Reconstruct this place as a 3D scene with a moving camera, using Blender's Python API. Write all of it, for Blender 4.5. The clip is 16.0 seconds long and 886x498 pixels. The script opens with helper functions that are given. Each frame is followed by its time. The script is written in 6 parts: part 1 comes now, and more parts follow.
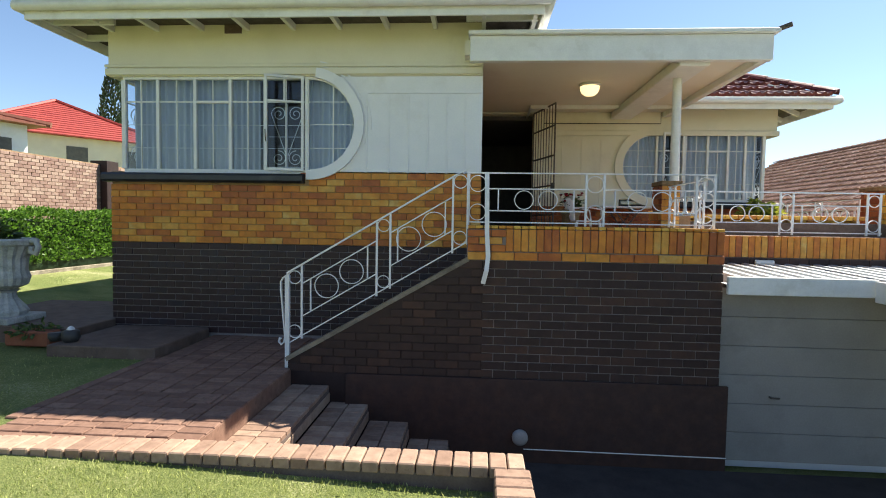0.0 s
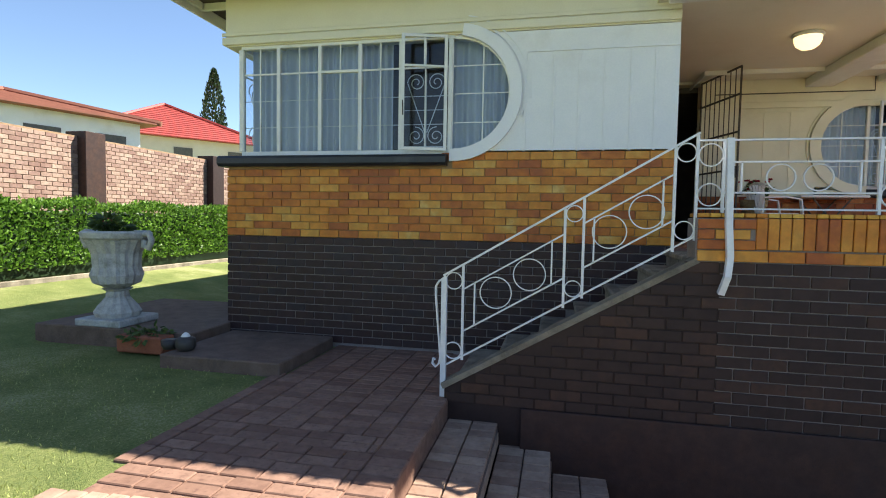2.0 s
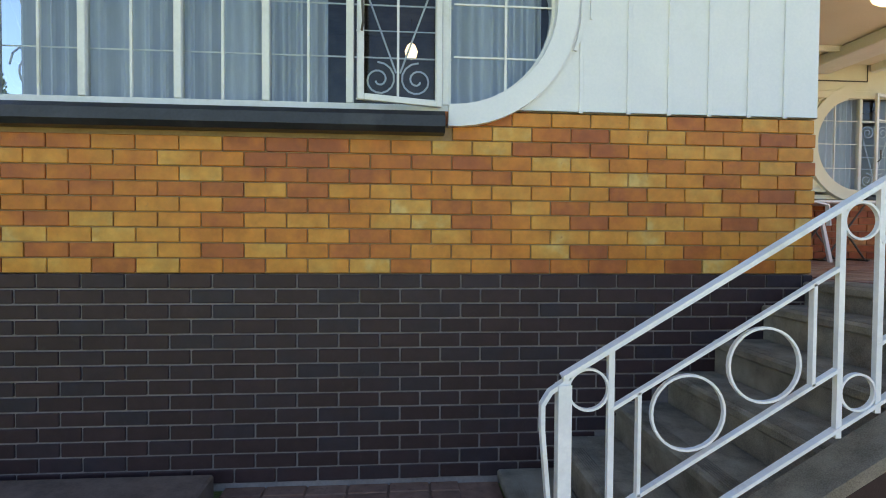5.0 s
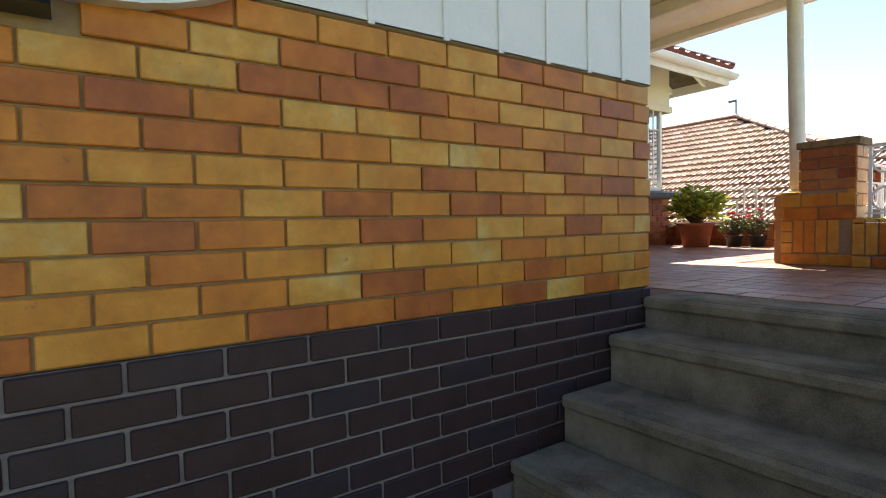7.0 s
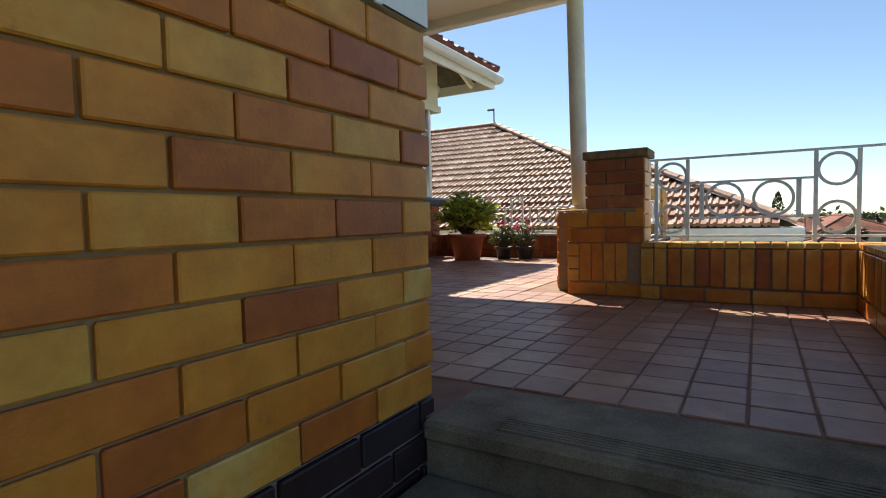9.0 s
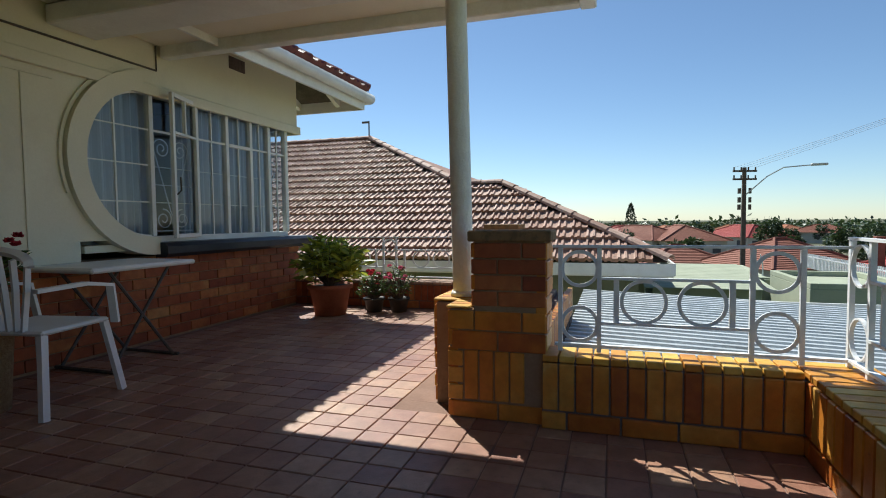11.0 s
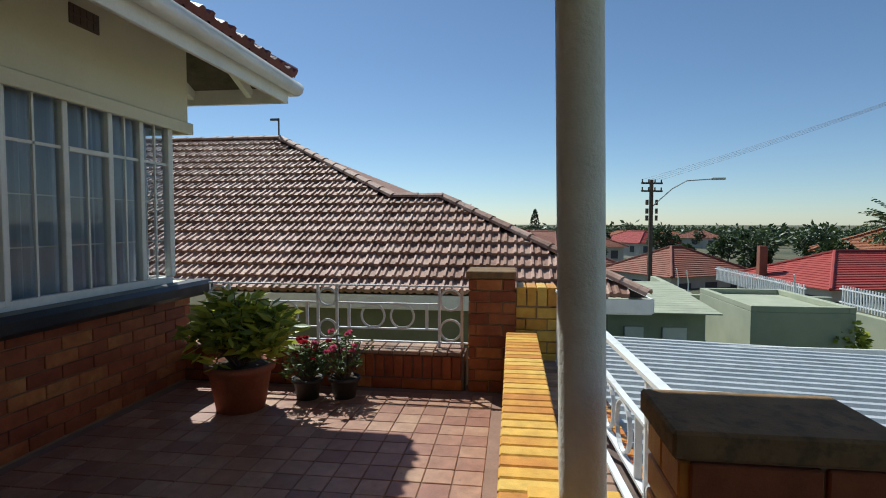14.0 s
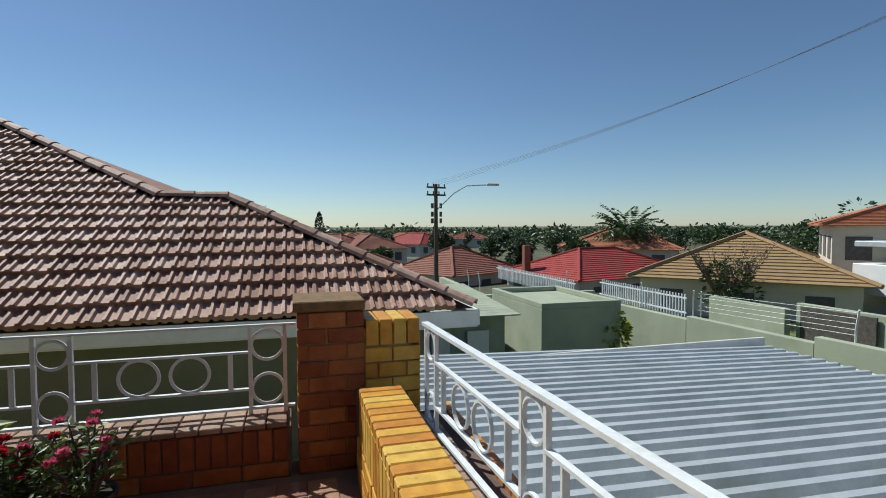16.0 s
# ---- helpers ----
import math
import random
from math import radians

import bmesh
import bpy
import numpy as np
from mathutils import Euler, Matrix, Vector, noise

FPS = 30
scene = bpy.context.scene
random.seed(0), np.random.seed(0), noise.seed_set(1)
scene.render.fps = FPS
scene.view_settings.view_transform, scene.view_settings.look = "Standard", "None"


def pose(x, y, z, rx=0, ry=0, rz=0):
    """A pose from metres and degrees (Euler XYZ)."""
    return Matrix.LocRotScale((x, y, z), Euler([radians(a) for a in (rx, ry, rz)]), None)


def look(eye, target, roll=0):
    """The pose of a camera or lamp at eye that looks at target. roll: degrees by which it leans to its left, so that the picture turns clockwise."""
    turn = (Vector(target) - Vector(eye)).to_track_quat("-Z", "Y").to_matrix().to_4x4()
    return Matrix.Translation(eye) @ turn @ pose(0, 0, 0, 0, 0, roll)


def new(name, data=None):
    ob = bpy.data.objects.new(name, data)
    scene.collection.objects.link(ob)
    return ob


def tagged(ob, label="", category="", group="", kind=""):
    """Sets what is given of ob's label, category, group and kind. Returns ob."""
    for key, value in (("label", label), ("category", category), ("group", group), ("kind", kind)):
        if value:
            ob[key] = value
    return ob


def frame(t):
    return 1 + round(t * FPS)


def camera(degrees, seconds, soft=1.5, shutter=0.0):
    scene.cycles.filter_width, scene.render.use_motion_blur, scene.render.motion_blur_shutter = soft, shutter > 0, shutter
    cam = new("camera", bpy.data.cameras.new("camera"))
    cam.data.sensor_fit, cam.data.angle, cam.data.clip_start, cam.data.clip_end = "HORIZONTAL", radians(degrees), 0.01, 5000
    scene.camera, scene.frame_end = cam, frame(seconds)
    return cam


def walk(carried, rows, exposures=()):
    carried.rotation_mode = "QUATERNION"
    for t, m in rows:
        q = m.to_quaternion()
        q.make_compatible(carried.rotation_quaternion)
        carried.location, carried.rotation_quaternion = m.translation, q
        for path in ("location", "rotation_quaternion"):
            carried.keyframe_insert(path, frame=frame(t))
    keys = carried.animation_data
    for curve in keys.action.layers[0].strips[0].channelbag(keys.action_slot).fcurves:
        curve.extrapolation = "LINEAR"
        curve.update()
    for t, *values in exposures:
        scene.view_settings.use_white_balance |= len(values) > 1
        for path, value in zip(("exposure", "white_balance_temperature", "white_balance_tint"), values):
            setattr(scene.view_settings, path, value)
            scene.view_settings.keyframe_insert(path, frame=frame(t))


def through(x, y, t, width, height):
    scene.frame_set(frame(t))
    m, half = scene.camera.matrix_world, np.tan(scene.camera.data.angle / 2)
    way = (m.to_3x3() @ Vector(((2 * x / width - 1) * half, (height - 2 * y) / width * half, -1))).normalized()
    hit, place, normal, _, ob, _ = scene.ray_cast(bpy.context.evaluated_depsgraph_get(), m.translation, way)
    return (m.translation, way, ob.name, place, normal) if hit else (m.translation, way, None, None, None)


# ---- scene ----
cam = camera(79.8, 16.0, soft=1.0)
PATH = [
    (0, (0.349, 1.429, 1.557), (0.215, 3.422, 1.456), 0.9),
    (0.5, (0.135, 1.603, 1.506), (-0.097, 3.586, 1.403), 1.0),
    (1, (-0.191, 1.867, 1.48), (-0.453, 3.847, 1.368), 0.8),
    (1.5, (-0.453, 2.217, 1.44), (-0.833, 4.178, 1.334), 1.0),
    (2, (-0.762, 2.634, 1.439), (-1.18, 4.587, 1.334), 1.0),
    (2.5, (-1.082, 3.045, 1.447), (-1.493, 5.0, 1.345), 0.9),
    (3, (-1.371, 3.464, 1.428), (-1.77, 5.422, 1.336), 0.9),
    (5.5, (-2.218, 5.630, 1.481), (-1.761, 7.576, 1.435), -0.1),
    (6, (-2.202, 6.066, 1.523), (-1.437, 7.912, 1.441), -0.5),
    (6.5, (-2.087, 6.378, 1.533), (-1.145, 8.140, 1.452), -0.9),
    (7, (-1.921, 6.746, 1.542), (-0.768, 8.378, 1.457), -1.3),
    (7.5, (-1.684, 7.030, 1.530), (-0.394, 8.554, 1.440), -1.4),
    (8, (-1.441, 7.268, 1.539), (0.019, 8.631, 1.439), -1.4),
    (8.5, (-1.144, 7.408, 1.615), (0.455, 8.605, 1.508), -1.5),
    (9, (-0.82, 7.509, 1.698), (0.896, 8.53, 1.586), -1.2),
    (9.5, (-0.522, 7.558, 1.818), (1.279, 8.421, 1.707), -1.2),
    (12, (0.514, 8.058, 2.321), (2.451, 8.544, 2.217), -0.1),
    (12.5, (0.753, 8.188, 2.381), (2.708, 8.596, 2.28), -0.1),
    (13, (1.005, 8.351, 2.421), (2.967, 8.727, 2.327), -0.1),
    (13.5, (1.306, 8.568, 2.476), (3.275, 8.903, 2.378), 0.0),
    (14, (1.591, 8.762, 2.475), (3.572, 9.021, 2.375), 0.1),
    (14.5, (1.88, 8.945, 2.472), (3.873, 9.07, 2.374), 0.2),
    (15, (2.116, 9.054, 2.473), (4.113, 8.999, 2.377), 0.1),
    (15.5, (2.43, 9.098, 2.474), (4.411, 8.843, 2.384), 0.1),
    (16, (2.71, 9.094, 2.509), (4.633, 8.552, 2.418), -0.2),
]
EXPOSURES = [(0, 1.5, 6700, 8), (2.5, 1.8, 6600, 9), (3.2, 1.9, 6600, 9), (5.3, 2.45, 7100, 11), (6.5, 2.2, 7350, 11), (7.5, 1.8, 7250, 10), (9, 1.2, 6700, 6), (9.7, 1.05, 6400, 4), (11.8, 0.5, 5950, 3), (14, 0.35, 5900, 3), (16, 0.2, 5900, 3)]
walk(cam, [(t, look(eye, target, roll)) for t, eye, target, roll in PATH], EXPOSURES)

# ---- world, sun, exposure ----
TO_SUN = Vector((0.66, 0.53, 1.0)).normalized()
world = bpy.data.worlds.new("world")
scene.world = world
world.use_nodes = True
wn = world.node_tree.nodes
sky = wn.new("ShaderNodeTexSky")
sky.sky_type = "NISHITA"
sky.sun_disc = False
sky.sun_elevation = math.asin(TO_SUN.z)
sky.sun_rotation = math.atan2(TO_SUN.x, TO_SUN.y)
sky.altitude = 1500
sky.air_density = 1.0
sky.dust_density = 0.5
sky.ozone_density = 2.3
wn["Background"].inputs["Strength"].default_value = 0.072
world.node_tree.links.new(sky.outputs[0], wn["Background"].inputs["Color"])
sun = new("sun", bpy.data.lights.new("sun", "SUN"))
sun.data.energy, sun.data.angle, sun.data.color = 4.5, radians(0.5), (1.0, 0.94, 0.84)
sun.matrix_world = look(TO_SUN * 60, (0, 0, 0))


# ---- materials ----
def nodes_of(name):
    m = bpy.data.materials.new(name)
    m.use_nodes = True
    nt = m.node_tree
    return m, nt, nt.nodes["Principled BSDF"]


def ramp_node(nt, fac, stops):
    r = nt.nodes.new("ShaderNodeValToRGB")
    while len(r.color_ramp.elements) < len(stops):
        r.color_ramp.elements.new(0.5)
    for e, (p, c) in zip(r.color_ramp.elements, stops):
        e.position, e.color = p, (*c, 1)
    nt.links.new(fac, r.inputs["Fac"])
    return r.outputs["Color"]


def noise_node(nt, scale, detail=4, rough=0.6, stretch=None):
    n = nt.nodes.new("ShaderNodeTexNoise")
    n.inputs["Scale"].default_value, n.inputs["Detail"].default_value, n.inputs["Roughness"].default_value = scale, detail, rough
    g = nt.nodes.new("ShaderNodeNewGeometry")
    if stretch:
        mp = nt.nodes.new("ShaderNodeMapping")
        mp.inputs["Scale"].default_value = stretch
        nt.links.new(g.outputs["Position"], mp.inputs["Vector"])
        nt.links.new(mp.outputs[0], n.inputs["Vector"])
    else:
        nt.links.new(g.outputs["Position"], n.inputs["Vector"])
    return n.outputs["Fac"]


def math_node(nt, op, a, b):
    n = nt.nodes.new("ShaderNodeMath")
    n.operation = op
    for i, v in enumerate((a, b)):
        if isinstance(v, (int, float)):
            n.inputs[i].default_value = v
        else:
            nt.links.new(v, n.inputs[i])
    return n.outputs[0]


def mix_node(nt, fac, a, b, blend="MIX"):
    n = nt.nodes.new("ShaderNodeMix")
    n.data_type, n.blend_type = "RGBA", blend
    for sock, v in ((n.inputs[0], fac), (n.inputs[6], a), (n.inputs[7], b)):
        if isinstance(v, (int, float)):
            sock.default_value = v
        elif isinstance(v, tuple):
            sock.default_value = (*v, 1)
        else:
            nt.links.new(v, sock)
    return n.outputs[2]


def bump_to(nt, bsdf, height, strength=0.3, distance=0.01):
    b = nt.nodes.new("ShaderNodeBump")
    b.inputs["Strength"].default_value, b.inputs["Distance"].default_value = strength, distance
    nt.links.new(height, b.inputs["Height"])
    nt.links.new(b.outputs[0], bsdf.inputs["Normal"])


def piece_random(nt):
    """A random value that differs from object to object and from island to island."""
    oi, g = nt.nodes.new("ShaderNodeObjectInfo"), nt.nodes.new("ShaderNodeNewGeometry")
    s = math_node(nt, "ADD", oi.outputs["Random"], g.outputs["Random Per Island"])
    return math_node(nt, "FRACT", s, 0.0)


def surface(name, a, b, scale=6, fine=60, rough=0.6, metal=0.0, bump=0.25, dist=0.004, dirt=None, stretch=None, spec=0.4):
    """Two tones mixed at a large and a small scale, with fine relief; dirt: a third tone in blotches."""
    m, nt, p = nodes_of(name)
    f = math_node(nt, "ADD", math_node(nt, "MULTIPLY", noise_node(nt, scale, 5, 0.6, stretch), 0.65), math_node(nt, "MULTIPLY", noise_node(nt, fine, 3, 0.6, stretch), 0.35))
    c = ramp_node(nt, f, [(0.36, a), (0.64, b)])
    if dirt:
        d = ramp_node(nt, noise_node(nt, scale * 0.37, 6, 0.7), [(0.55, (0, 0, 0)), (0.72, (1, 1, 1))])
        c = mix_node(nt, d, c, dirt)
    nt.links.new(c, p.inputs["Base Color"])
    p.inputs["Roughness"].default_value, p.inputs["Metallic"].default_value = rough, metal
    p.inputs["Specular IOR Level"].default_value = spec
    bump_to(nt, p, noise_node(nt, fine * 1.6, 4), bump, dist)
    return m


def pieces(name, stops, rough=0.7, blotch=(0.3, 0.12, 0.06), blotch_at=0.62, scale=14, bump=0.4, dist=0.004, spec=0.3):
    """Bricks and tiles: each piece has its own tone, with burnt blotches and fine relief."""
    m, nt, p = nodes_of(name)
    flash = math_node(nt, "MULTIPLY", math_node(nt, "SUBTRACT", noise_node(nt, 5.5, 3), 0.5), 0.9)
    c = ramp_node(nt, math_node(nt, "ADD", math_node(nt, "MULTIPLY", piece_random(nt), 0.9), flash), stops)
    tone = ramp_node(nt, noise_node(nt, scale, 4), [(0.3, (0.78, 0.76, 0.74)), (0.7, (1.12, 1.12, 1.12))])
    c = mix_node(nt, 1.0, c, tone, "MULTIPLY")
    d = ramp_node(nt, noise_node(nt, scale * 1.7, 5, 0.65), [(blotch_at, (0, 0, 0)), (blotch_at + 0.12, (0.75, 0.75, 0.75))])
    c = mix_node(nt, d, c, blotch)
    nt.links.new(c, p.inputs["Base Color"])
    p.inputs["Roughness"].default_value, p.inputs["Specular IOR Level"].default_value = rough, spec
    bump_to(nt, p, noise_node(nt, 130, 5), bump, dist)
    return m


ORANGE = pieces("glazed_orange_brick", [(0.0, (0.36, 0.10, 0.028)), (0.2, (0.47, 0.145, 0.026)), (0.45, (0.56, 0.20, 0.028)), (0.7, (0.60, 0.255, 0.04)), (0.9, (0.61, 0.32, 0.065)), (1.0, (0.62, 0.40, 0.13))], rough=0.38, blotch=(0.26, 0.08, 0.05), blotch_at=0.66)
DARK = pieces("dark_purple_brick", [(0.0, (0.034, 0.018, 0.019)), (0.5, (0.044, 0.023, 0.024)), (1.0, (0.030, 0.024, 0.031))], rough=0.5, blotch=(0.045, 0.03, 0.03), blotch_at=0.6)
DARK_BROWN = pieces("dark_brown_brick", [(0.0, (0.034, 0.020, 0.018)), (0.6, (0.048, 0.028, 0.024)), (1.0, (0.075, 0.038, 0.026))], rough=0.6, blotch=(0.035, 0.025, 0.022), blotch_at=0.58)
YELLOW = pieces("yellow_coping_brick", [(0.0, (0.50, 0.20, 0.03)), (0.4, (0.64, 0.34, 0.05)), (1.0, (0.68, 0.46, 0.10))], rough=0.5, blotch=(0.3, 0.14, 0.06), blotch_at=0.66)
PAVER = pieces("clay_paver", [(0.0, (0.26, 0.165, 0.12)), (0.5, (0.34, 0.23, 0.17)), (1.0, (0.42, 0.30, 0.22))], rough=0.85, blotch=(0.16, 0.09, 0.07), blotch_at=0.6)
WALK_PAVER = pieces("worn_brown_paver", [(0.0, (0.18, 0.10, 0.072)), (0.5, (0.23, 0.135, 0.098)), (1.0, (0.28, 0.17, 0.125))], rough=0.85, blotch=(0.13, 0.07, 0.055), blotch_at=0.55)
QUARRY = pieces("quarry_floor_tile", [(0.0, (0.26, 0.12, 0.085)), (0.5, (0.34, 0.18, 0.12)), (1.0, (0.42, 0.26, 0.17))], rough=0.42, blotch=(0.2, 0.12, 0.09), blotch_at=0.6, spec=0.4)
ROOF = pieces("clay_roof_tile", [(0.0, (0.28, 0.15, 0.105)), (0.35, (0.37, 0.21, 0.15)), (0.7, (0.44, 0.27, 0.205)), (1.0, (0.50, 0.34, 0.27))], rough=0.65, blotch=(0.10, 0.07, 0.06), blotch_at=0.57, scale=6)
ROOF_RED = pieces("maroon_roof_tile", [(0.0, (0.13, 0.035, 0.03)), (1.0, (0.22, 0.06, 0.05))], rough=0.35, blotch=(0.07, 0.03, 0.03), scale=5)
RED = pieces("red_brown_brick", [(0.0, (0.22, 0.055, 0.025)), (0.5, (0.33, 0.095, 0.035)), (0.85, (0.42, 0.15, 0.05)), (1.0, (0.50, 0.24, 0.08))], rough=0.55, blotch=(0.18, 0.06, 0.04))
CAP = pieces("mossy_cap_brick", [(0.0, (0.20, 0.12, 0.06)), (1.0, (0.28, 0.18, 0.09))], rough=0.9, blotch=(0.12, 0.09, 0.05), blotch_at=0.5)
BOUNDARY = pieces("weathered_wall_brick", [(0.0, (0.26, 0.16, 0.13)), (0.5, (0.36, 0.25, 0.20)), (1.0, (0.44, 0.33, 0.26))], rough=0.9, blotch=(0.22, 0.17, 0.15), blotch_at=0.58)
MORTAR = surface("mortar", (0.26, 0.17, 0.10), (0.36, 0.25, 0.15), rough=0.95)
GROUT = surface("floor_grout", (0.20, 0.12, 0.09), (0.27, 0.17, 0.13), rough=0.95)
MORTAR_GREY = surface("grey_mortar", (0.18, 0.155, 0.15), (0.28, 0.245, 0.235), rough=0.95)
# White door darkened for the carport's shade; also the wall light's lens grey.
GARAGE = surface("shade_grey_door_and_lens", (0.26, 0.25, 0.235), (0.33, 0.32, 0.30), scale=2, rough=0.6, dirt=(0.22, 0.21, 0.195))
MORTAR_DARK = surface("dark_mortar", (0.10, 0.07, 0.06), (0.16, 0.12, 0.10), rough=0.95)
WHITE = surface("white_wall_paint", (0.74, 0.75, 0.76), (0.82, 0.82, 0.81), scale=2, rough=0.55, bump=0.15, dirt=(0.68, 0.67, 0.64))
CREAM = surface("cream_wall_paint", (0.70, 0.66, 0.50), (0.77, 0.73, 0.58), scale=1.5, rough=0.7, bump=0.25, dirt=(0.62, 0.58, 0.45))
CEILING = surface("porch_ceiling_paint", (0.72, 0.68, 0.56), (0.78, 0.74, 0.63), scale=1.2, rough=0.7, bump=0.15, dirt=(0.66, 0.61, 0.5))
TRIM = surface("white_gloss_trim", (0.70, 0.70, 0.66), (0.80, 0.80, 0.76), scale=5, rough=0.4, dirt=(0.60, 0.59, 0.53))
IRON = surface("white_painted_iron", (0.68, 0.70, 0.72), (0.82, 0.83, 0.84), scale=9, rough=0.35, dirt=(0.58, 0.57, 0.54))
COLUMN = surface("old_column_paint", (0.68, 0.66, 0.60), (0.78, 0.76, 0.70), scale=7, fine=40, rough=0.5, bump=0.5, dist=0.008, dirt=(0.62, 0.57, 0.50))
BLACK = surface("black_sill_paint", (0.012, 0.013, 0.017), (0.03, 0.032, 0.04), scale=5, rough=0.35, dirt=(0.05, 0.05, 0.055))
CONCRETE = surface("step_concrete", (0.15, 0.128, 0.095), (0.40, 0.35, 0.27), scale=5, fine=190, rough=0.92, bump=0.9, dist=0.01, dirt=(0.12, 0.11, 0.09))
SLAB = surface("brown_paving_slab", (0.11, 0.075, 0.055), (0.19, 0.13, 0.10), scale=6, rough=0.9, bump=0.5, dirt=(0.08, 0.06, 0.05))
GATE = surface("rusty_gate_iron", (0.05, 0.045, 0.04), (0.13, 0.11, 0.09), scale=12, rough=0.6)
WOOD = surface("dark_eave_timber", (0.055, 0.045, 0.035), (0.12, 0.10, 0.08), scale=8, rough=0.85)
# Interior gloom is put into this dark colour, for rooms and far windows.
ROOM = surface("interior_gloom_tone", (0.08, 0.08, 0.085), (0.14, 0.13, 0.12), rough=0.9)
STONE = surface("weathered_cast_stone", (0.33, 0.33, 0.31), (0.56, 0.56, 0.53), scale=11, fine=70, rough=0.9, bump=0.7, dist=0.01, dirt=(0.22, 0.23, 0.2))
TERRACOTTA = surface("terracotta", (0.24, 0.075, 0.04), (0.34, 0.12, 0.06), scale=9, rough=0.8, dirt=(0.2, 0.09, 0.06))
POT_DARK = surface("dark_pot_plastic", (0.03, 0.03, 0.03), (0.06, 0.055, 0.05), rough=0.5)
SOIL = surface("soil", (0.03, 0.02, 0.014), (0.07, 0.05, 0.035), scale=30, rough=1.0, bump=0.8)
PLASTIC = surface("white_garden_plastic", (0.72, 0.72, 0.70), (0.80, 0.80, 0.78), rough=0.45)
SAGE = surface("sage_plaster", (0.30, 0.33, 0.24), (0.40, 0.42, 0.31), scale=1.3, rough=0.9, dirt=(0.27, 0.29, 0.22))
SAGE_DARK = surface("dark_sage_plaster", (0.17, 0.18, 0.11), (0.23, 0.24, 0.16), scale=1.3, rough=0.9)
SHEET = surface("galvanised_roof_sheet", (0.42, 0.45, 0.47), (0.58, 0.60, 0.61), scale=3, rough=0.45, metal=0.25, bump=0.1, dirt=(0.4, 0.41, 0.4))
ASPHALT = surface("dark_drive_paving", (0.035, 0.03, 0.028), (0.065, 0.055, 0.05), scale=4, rough=0.95)
DISTANT_WALL = surface("pale_house_plaster", (0.55, 0.50, 0.42), (0.66, 0.61, 0.52), scale=1, rough=0.9)
POLE_WOOD = surface("pole_timber", (0.07, 0.055, 0.045), (0.13, 0.10, 0.08), scale=6, rough=0.9)
BARK = surface("bark", (0.08, 0.06, 0.045), (0.16, 0.12, 0.09), scale=14, rough=0.95, bump=0.8)
CURTAIN = surface("net_curtain", (0.50, 0.54, 0.62), (0.62, 0.66, 0.74), scale=5, rough=0.9, stretch=(3, 3, 0.4))
WICKER = surface("wicker", (0.26, 0.19, 0.10), (0.42, 0.33, 0.19), scale=40, rough=0.8, bump=0.8, dist=0.01)


def leaf_material(name, dark, light, through=0.35):
    m, nt, p = nodes_of(name)
    c = ramp_node(nt, piece_random(nt), [(0.0, dark), (0.6, tuple((a + b) / 2 for a, b in zip(dark, light))), (1.0, light)])
    nt.links.new(c, p.inputs["Base Color"])
    p.inputs["Roughness"].default_value = 0.45
    t = nt.nodes.new("ShaderNodeBsdfTranslucent")
    nt.links.new(c, t.inputs["Color"])
    mix = nt.nodes.new("ShaderNodeMixShader")
    mix.inputs[0].default_value = through
    nt.links.new(p.outputs[0], mix.inputs[1])
    nt.links.new(t.outputs[0], mix.inputs[2])
    nt.links.new(mix.outputs[0], nt.nodes["Material Output"].inputs["Surface"])
    return m


LEAF = leaf_material("hedge_leaf", (0.05, 0.12, 0.015), (0.20, 0.38, 0.05))
LEAF_LIME = leaf_material("croton_leaf", (0.14, 0.20, 0.025), (0.62, 0.62, 0.08), 0.45)
LEAF_SMALL = leaf_material("rose_leaf", (0.04, 0.07, 0.02), (0.12, 0.18, 0.04))
LEAF_FAR = leaf_material("tree_leaf", (0.025, 0.045, 0.016), (0.075, 0.11, 0.035), 0.2)
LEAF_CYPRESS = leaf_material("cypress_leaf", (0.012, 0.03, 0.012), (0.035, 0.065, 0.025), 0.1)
LEAF_PALM = leaf_material("palm_leaf", (0.03, 0.06, 0.015), (0.09, 0.13, 0.04), 0.2)
TWIG = leaf_material("dry_twig_leaf", (0.10, 0.07, 0.05), (0.2, 0.15, 0.1), 0.2)
PETAL_RED = leaf_material("red_petal", (0.25, 0.01, 0.02), (0.5, 0.03, 0.05))
PETAL_PINK = leaf_material("pink_petal", (0.5, 0.06, 0.14), (0.7, 0.2, 0.3))
GRASS_BLADE = leaf_material("grass_blade", (0.18, 0.24, 0.05), (0.60, 0.62, 0.22), 0.4)


